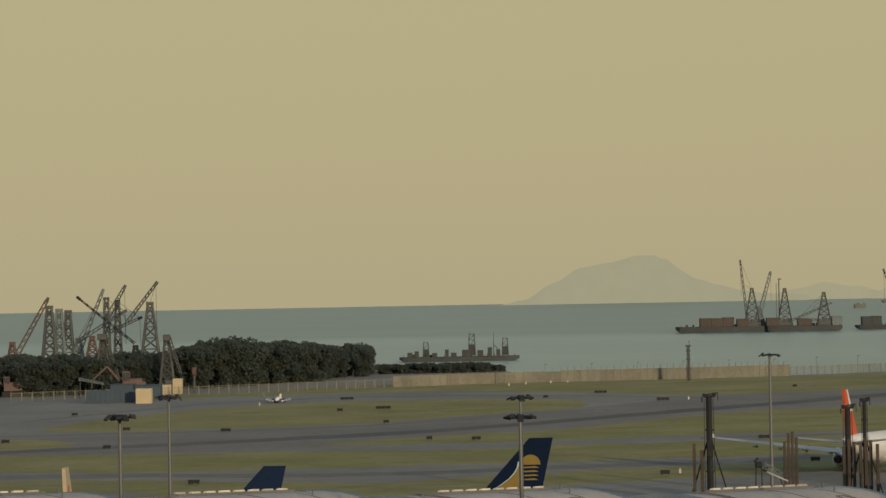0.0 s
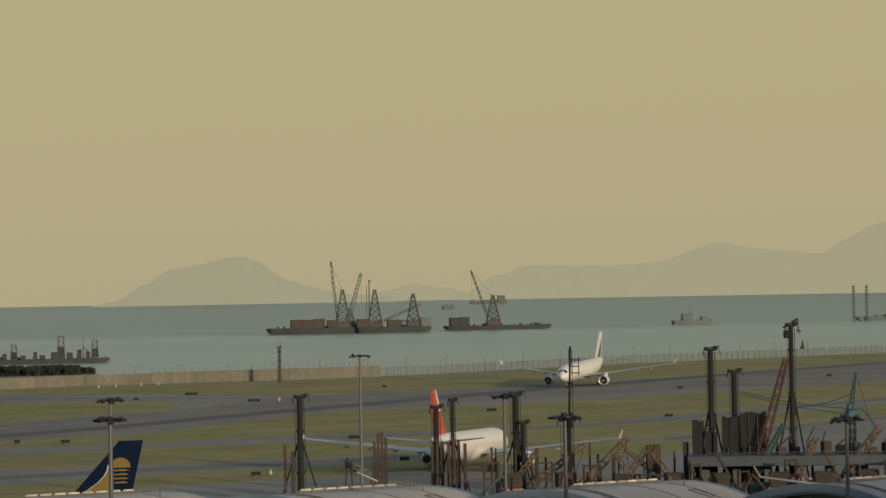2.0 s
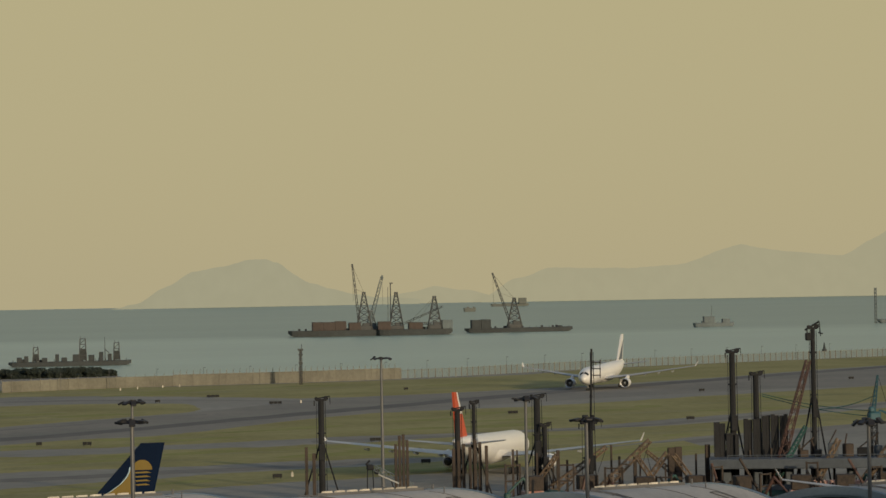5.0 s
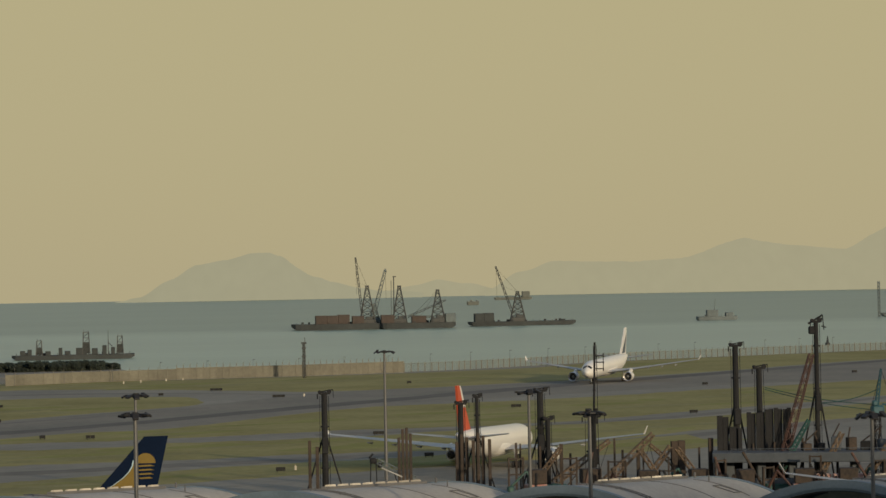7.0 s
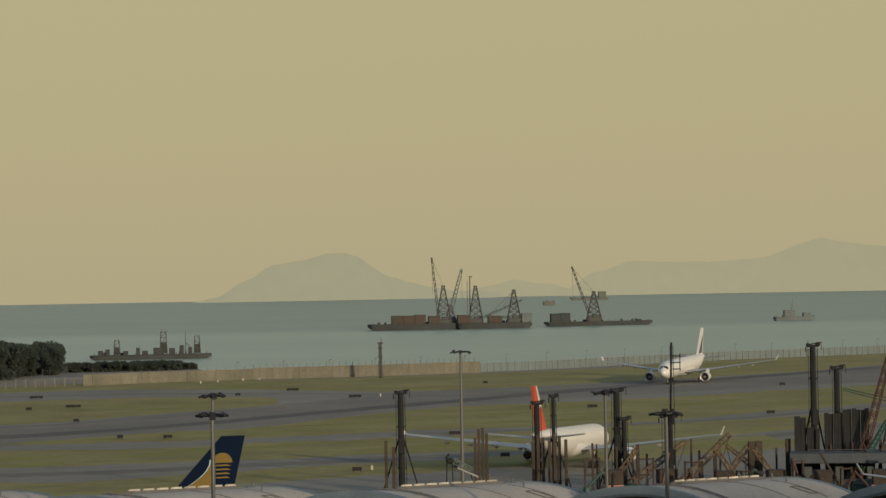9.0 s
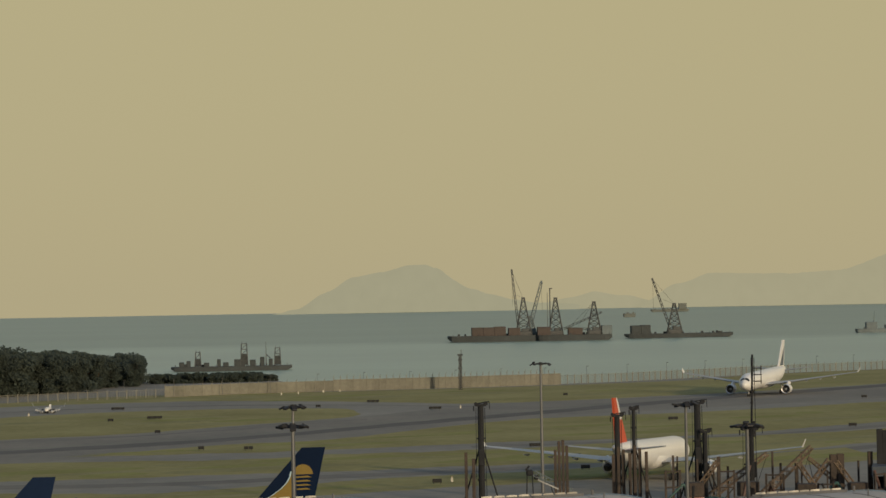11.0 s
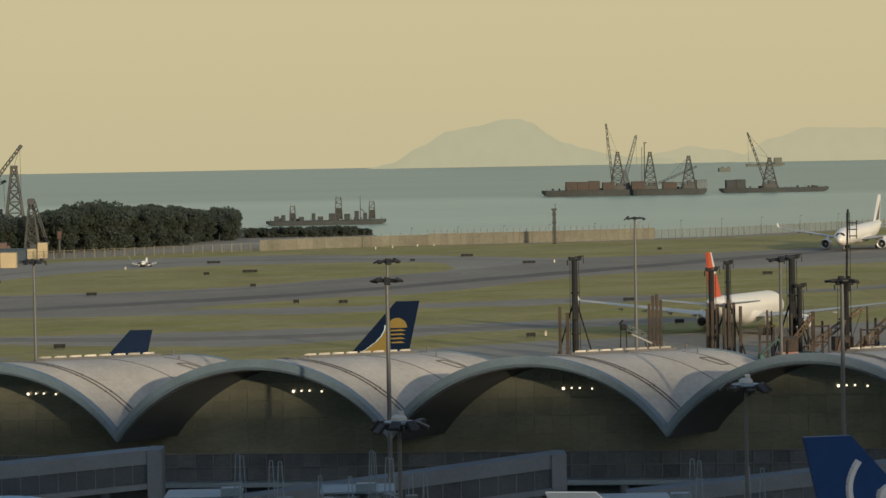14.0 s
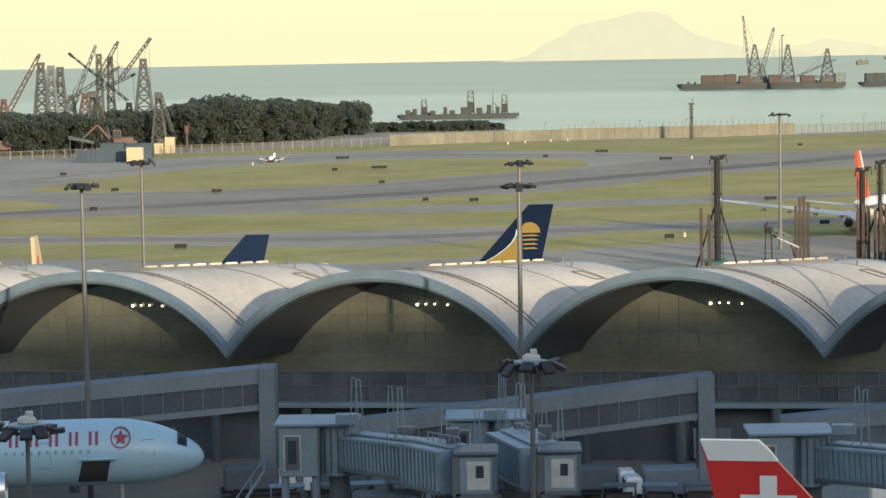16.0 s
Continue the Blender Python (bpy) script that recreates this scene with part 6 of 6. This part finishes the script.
# derricks beyond and among the trees
hull(-205, 1262, 120, 18, 4.0, "dark work barges moored beyond the trees")
derrick(-250, 1226, -4, 8, 15, (0, 0, 6), (17.6, 0, 36.5), ORANGE, "orange-red derrick with raised lattice boom", 2.4, False)
derrick(-234.2, 1240, -4, 8.5, 32.0, None, None, CRANE, "tall grey A-frame tower beyond the trees", s=1.3)
derrick(-230.4, 1246, -4, 7.0, 30.4, None, None, CRANEGREY, "pale blue-grey A-frame tower beyond the trees", s=1.25)
derrick(-226.6, 1250, -4, 6.5, 29.6, None, None, CRANE, "grey A-frame tower with a round head", s=1.25)
derrick(-222, 1252, -4, 8, 16, (0, 0, 9), (12.6, 0, 40.2), CRANEGREY, "pale derrick with a raised lattice boom", 1.9)
derrick(-191.5, 1240, -4, 7, 12, (0, -2, 14), (-27.6, -2, 36.9), STEELDARK, "dark derrick with a long crossing boom", 1.0, False)
derrick(-206.3, 1244, -4, 4.0, 36.0, (-15.5, 2, 15), (8.8, 2, 30), CRANE, "thin mast derrick with a low boom")
derrick(-209, 1250, -4, 7, 15, (1.5, 0, 26), (10.9, 0, 42.0), CRANE, "grey derrick with a raised boom", 2.2)
derrick(-202.1, 1252, -4, 4.2, 34.6, (-5, 1, 19.5), (11, 1, 26.4), CRANE, "slim tower derrick with a low boom")
derrick(-184.6, 1244, -4, 10.5, 33.0, (-11.5, 0, 24.5), (3.1, 0, 43.2), CRANE, "tall A-frame derrick with a raised boom", s=1.25)
derrick(-213, 1240, -4, 9, 17, None, None, ORANGE, "rusty red deck tower on a barge")
derrick(-147.4, 880, 0, 7.0, 19.6, (1.0, -1, 20.5), (5.6, -1, 5.2), CRANE, "dark A-frame derrick among the trees", 1.0, False, .8)
derrick(-125.6, 885, 0, 5.6, 18.6, (1.0, -1, 19.5), (5.4, -1, 5.0), CRANE, "dark A-frame derrick with slanting boom among trees", 1.0, False, .8)
for dx, y, w, z in ((-147.4, 878.6, 3.2, 19.0), (-125.4, 883.6, 2.4, 18.2)):
    ob = thing("winch_house", pose(dx, y, z), "rusty winch house on a derrick head", "winch house", "derrick winch houses")
    bm = bmesh.new()
    box(bm, (0, 0, 1.1), (w, 2.2, 2.2), None, .2)
    part("shell", bm, CRANE, ob)


def machine(x, y, z, label, s=1.0):
    """An orange digger body with a cab, a counterweight and tracks."""
    ob = thing("site_machine", pose(x, y, z, 0, 0, 12), label, "digger", "orange site machines")
    for nm, c, q, m in (("house", (0, 0, 2.1), (3.2, 2.6, 1.8), ORANGE), ("counterweight", (1.7, 0, 1.9), (.8, 2.4, 1.2), ORANGE), ("cab", (-1.0, -.7, 3.4), (1.3, 1.2, 1.6), ORANGE), ("window", (-1.0, -1.34, 3.5), (1.0, .06, 1.0), WINDOWS), ("track", (0, -.9, .55), (4.0, .7, 1.1), TYRE), ("track", (0, .9, .55), (4.0, .7, 1.1), TYRE)):
        bm = bmesh.new()
        box(bm, Vector(c) * s, Vector(q) * s, None, .12)
        part(nm, bm, m, ob)
    bm = bmesh.new()
    tube(bm, Vector((-1.6, .3, 2.2)) * s, Vector((-4.0, .3, 5.0)) * s, .26 * s, .2 * s, 6)
    tube(bm, Vector((-4.0, .3, 5.0)) * s, Vector((-6.2, .3, 3.0)) * s, .2 * s, .15 * s, 6)
    part("arm", bm, ORANGE, ob)


machine(-132.6, 850, 0, "orange-red digger before the trees", 2.1)
machine(-177.5, 868, 0, "orange-red digger at the edge of the trees", 1.7)
ob = thing("cabin_tower", pose(-114.3, 872, 0), "pale orange crane cabin on a steel post", "cabin")
bm = bmesh.new()
tube(bm, (0, 0, 0), (0, 0, 6.4), .35, n=8)
part("post", bm, CRANE, ob)
bm = bmesh.new()
box(bm, (0, 0, 7.7), (1.5, 1.5, 2.8), None, .25)
part("cabin", bm, ORANGE, ob)
ob = thing("loading_chute", pose(-149.2, 840, 0), "pale sloping chute on trestles before the trees", "chute")
bm = bmesh.new()
lattice(bm, (0, 0, 6.8), (8.6, 0, 5.0), .8, .5, 9, .12)
part("chute", bm, CRANEGREY, ob)
for dx in (.6, 4.5, 8.0):
    bm = bmesh.new()
    tube(bm, (dx, 0, 0), (dx, 0, 6.3 - dx * .2), .15, n=5)
    part("trestle", bm, CRANE, ob)


# ---- shore trees ----
def make_tree(seed, hgt, spread, label):
    rg = random.Random(seed)
    ob = thing("shore_tree", pose(0, 0, 0), label, "tree", "shore trees")
    bm = bmesh.new()
    tube(bm, (0, 0, -.3), (.2, 0, hgt * .5), .34, .18, 7)
    limbs = []
    for i in range(6):
        a = rg.uniform(0, 6.28)
        e = Vector((math.cos(a) * spread * .6, math.sin(a) * spread * .6, hgt * rg.uniform(.55, .85)))
        tube(bm, (.1, 0, hgt * rg.uniform(.25, .5)), e, .15, .04, 5)
        limbs.append(e)
    part("trunk", bm, BARK, ob)
    vs, fs = [], []
    clumps = [(Vector((rg.gauss(0, .42) * spread, rg.gauss(0, .42) * spread, hgt * rg.uniform(.06, .82))), rg.uniform(.22, .4) * spread) for _ in range(36)] + [(e, spread * .3) for e in limbs]
    for c, s in clumps:
        for _ in range(150):
            d = Vector((rg.gauss(0, 1), rg.gauss(0, 1), rg.gauss(0, 1))).normalized() * s * rg.uniform(.6, 1.05)
            d.z *= .75
            o = c + d
            u = Vector((rg.gauss(0, 1), rg.gauss(0, 1), rg.gauss(0, 1))).normalized() * rg.uniform(.2, .42)
            w = u.cross(Vector((rg.gauss(0, 1), rg.gauss(0, 1), rg.gauss(0, 1)))).normalized() * u.length * .7
            k = len(vs)
            vs += [o - u, o + w, o + u, o - w]
            fs.append((k, k + 1, k + 2, k + 3))
    me = bpy.data.meshes.new("crown")
    me.from_pydata([tuple(v) for v in vs], [], fs)
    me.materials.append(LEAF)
    cr = new("crown", me)
    cr.parent = ob
    tagged(cr, "dense dark green leaves")
    return ob


kinds = [make_tree(s, h, w, "dark green shore tree in a dense grove") for s, h, w in ((1, 13.5, 6.0), (2, 15.0, 5.2), (3, 11.5, 5.6), (4, 9.0, 4.4))]
low = make_tree(9, 4.2, 3.2, "low dark green mangrove bush at the water")
spots = []
rt = random.Random(21)
for i in range(130):
    f = i / 129
    x = -215 + 150 * f + rt.uniform(-3, 3)
    y = float(np.interp(x, [-215, -150, -110, -62], [868, 885, 930, 1010])) + rt.uniform(-10, 40)
    top = float(np.interp(x, [-215, -186, -156, -138, -130, -121, -115, -108, -98, -88, -80, -73, -68, -61], [16.3, 16.4, 16.0, 16.2, 16.6, 18.2, 20.2, 20.3, 18.4, 18.2, 16.4, 12.4, 15.4, 12.0]))
    spots.append((x, y, top / (14.2, 15.6, 12.2, 9.6)[i % 4] * rt.uniform(.84, 1.0)))
for i, (x, y, s) in enumerate(spots):
    src = kinds[i % 4]
    m = pose(x, y, 0, 0, 0, rt.uniform(0, 360)) @ Matrix.Diagonal((s, s, s, 1))
    if i < 4:
        src.matrix_basis = m
    else:
        c = copy_thing(src, pose(x, y, 0))
        c.matrix_basis = m
first = True
for i in range(20):
    x = -56 + i * 2.4 + rt.uniform(-1, 1)
    s = rt.uniform(.75, 1.15) * float(np.interp(x, [-56, -30, -8], [1.0, 1.1, .9]))
    m = pose(x, 1036 + rt.uniform(-6, 6), 0, 0, 0, rt.uniform(0, 360)) @ Matrix.Diagonal((s, s, s, 1))
    if first:
        low.matrix_basis = m
        first = False
    else:
        copy_thing(low, pose(0, 0, 0)).matrix_basis = m

# ---- unseen ridge added behind the camera to shade the stands and close the place ----
bm = bmesh.new()
rows = []
for i in range(61):
    x = -700 + i * 30
    # crest height sets where the added shadow ends on the roof
    hgt = float(np.interp(x, [190, 250], [75.4, 78.6])) + 1.2 * noise.noise((x * .012, 1, 0)) + .8 * noise.noise((x * .05, 2, 0))
    rows.append([(x, -20, -1), (x, -28, hgt * .35), (x, -42, hgt * .75), (x, -60, hgt), (x, -120, hgt * .8), (x, -220, -1)])
loft(bm, rows)
single("shade_hill_behind", bm, HILL, "unseen scrub covered ridge added to shade the terminal front", "hill")
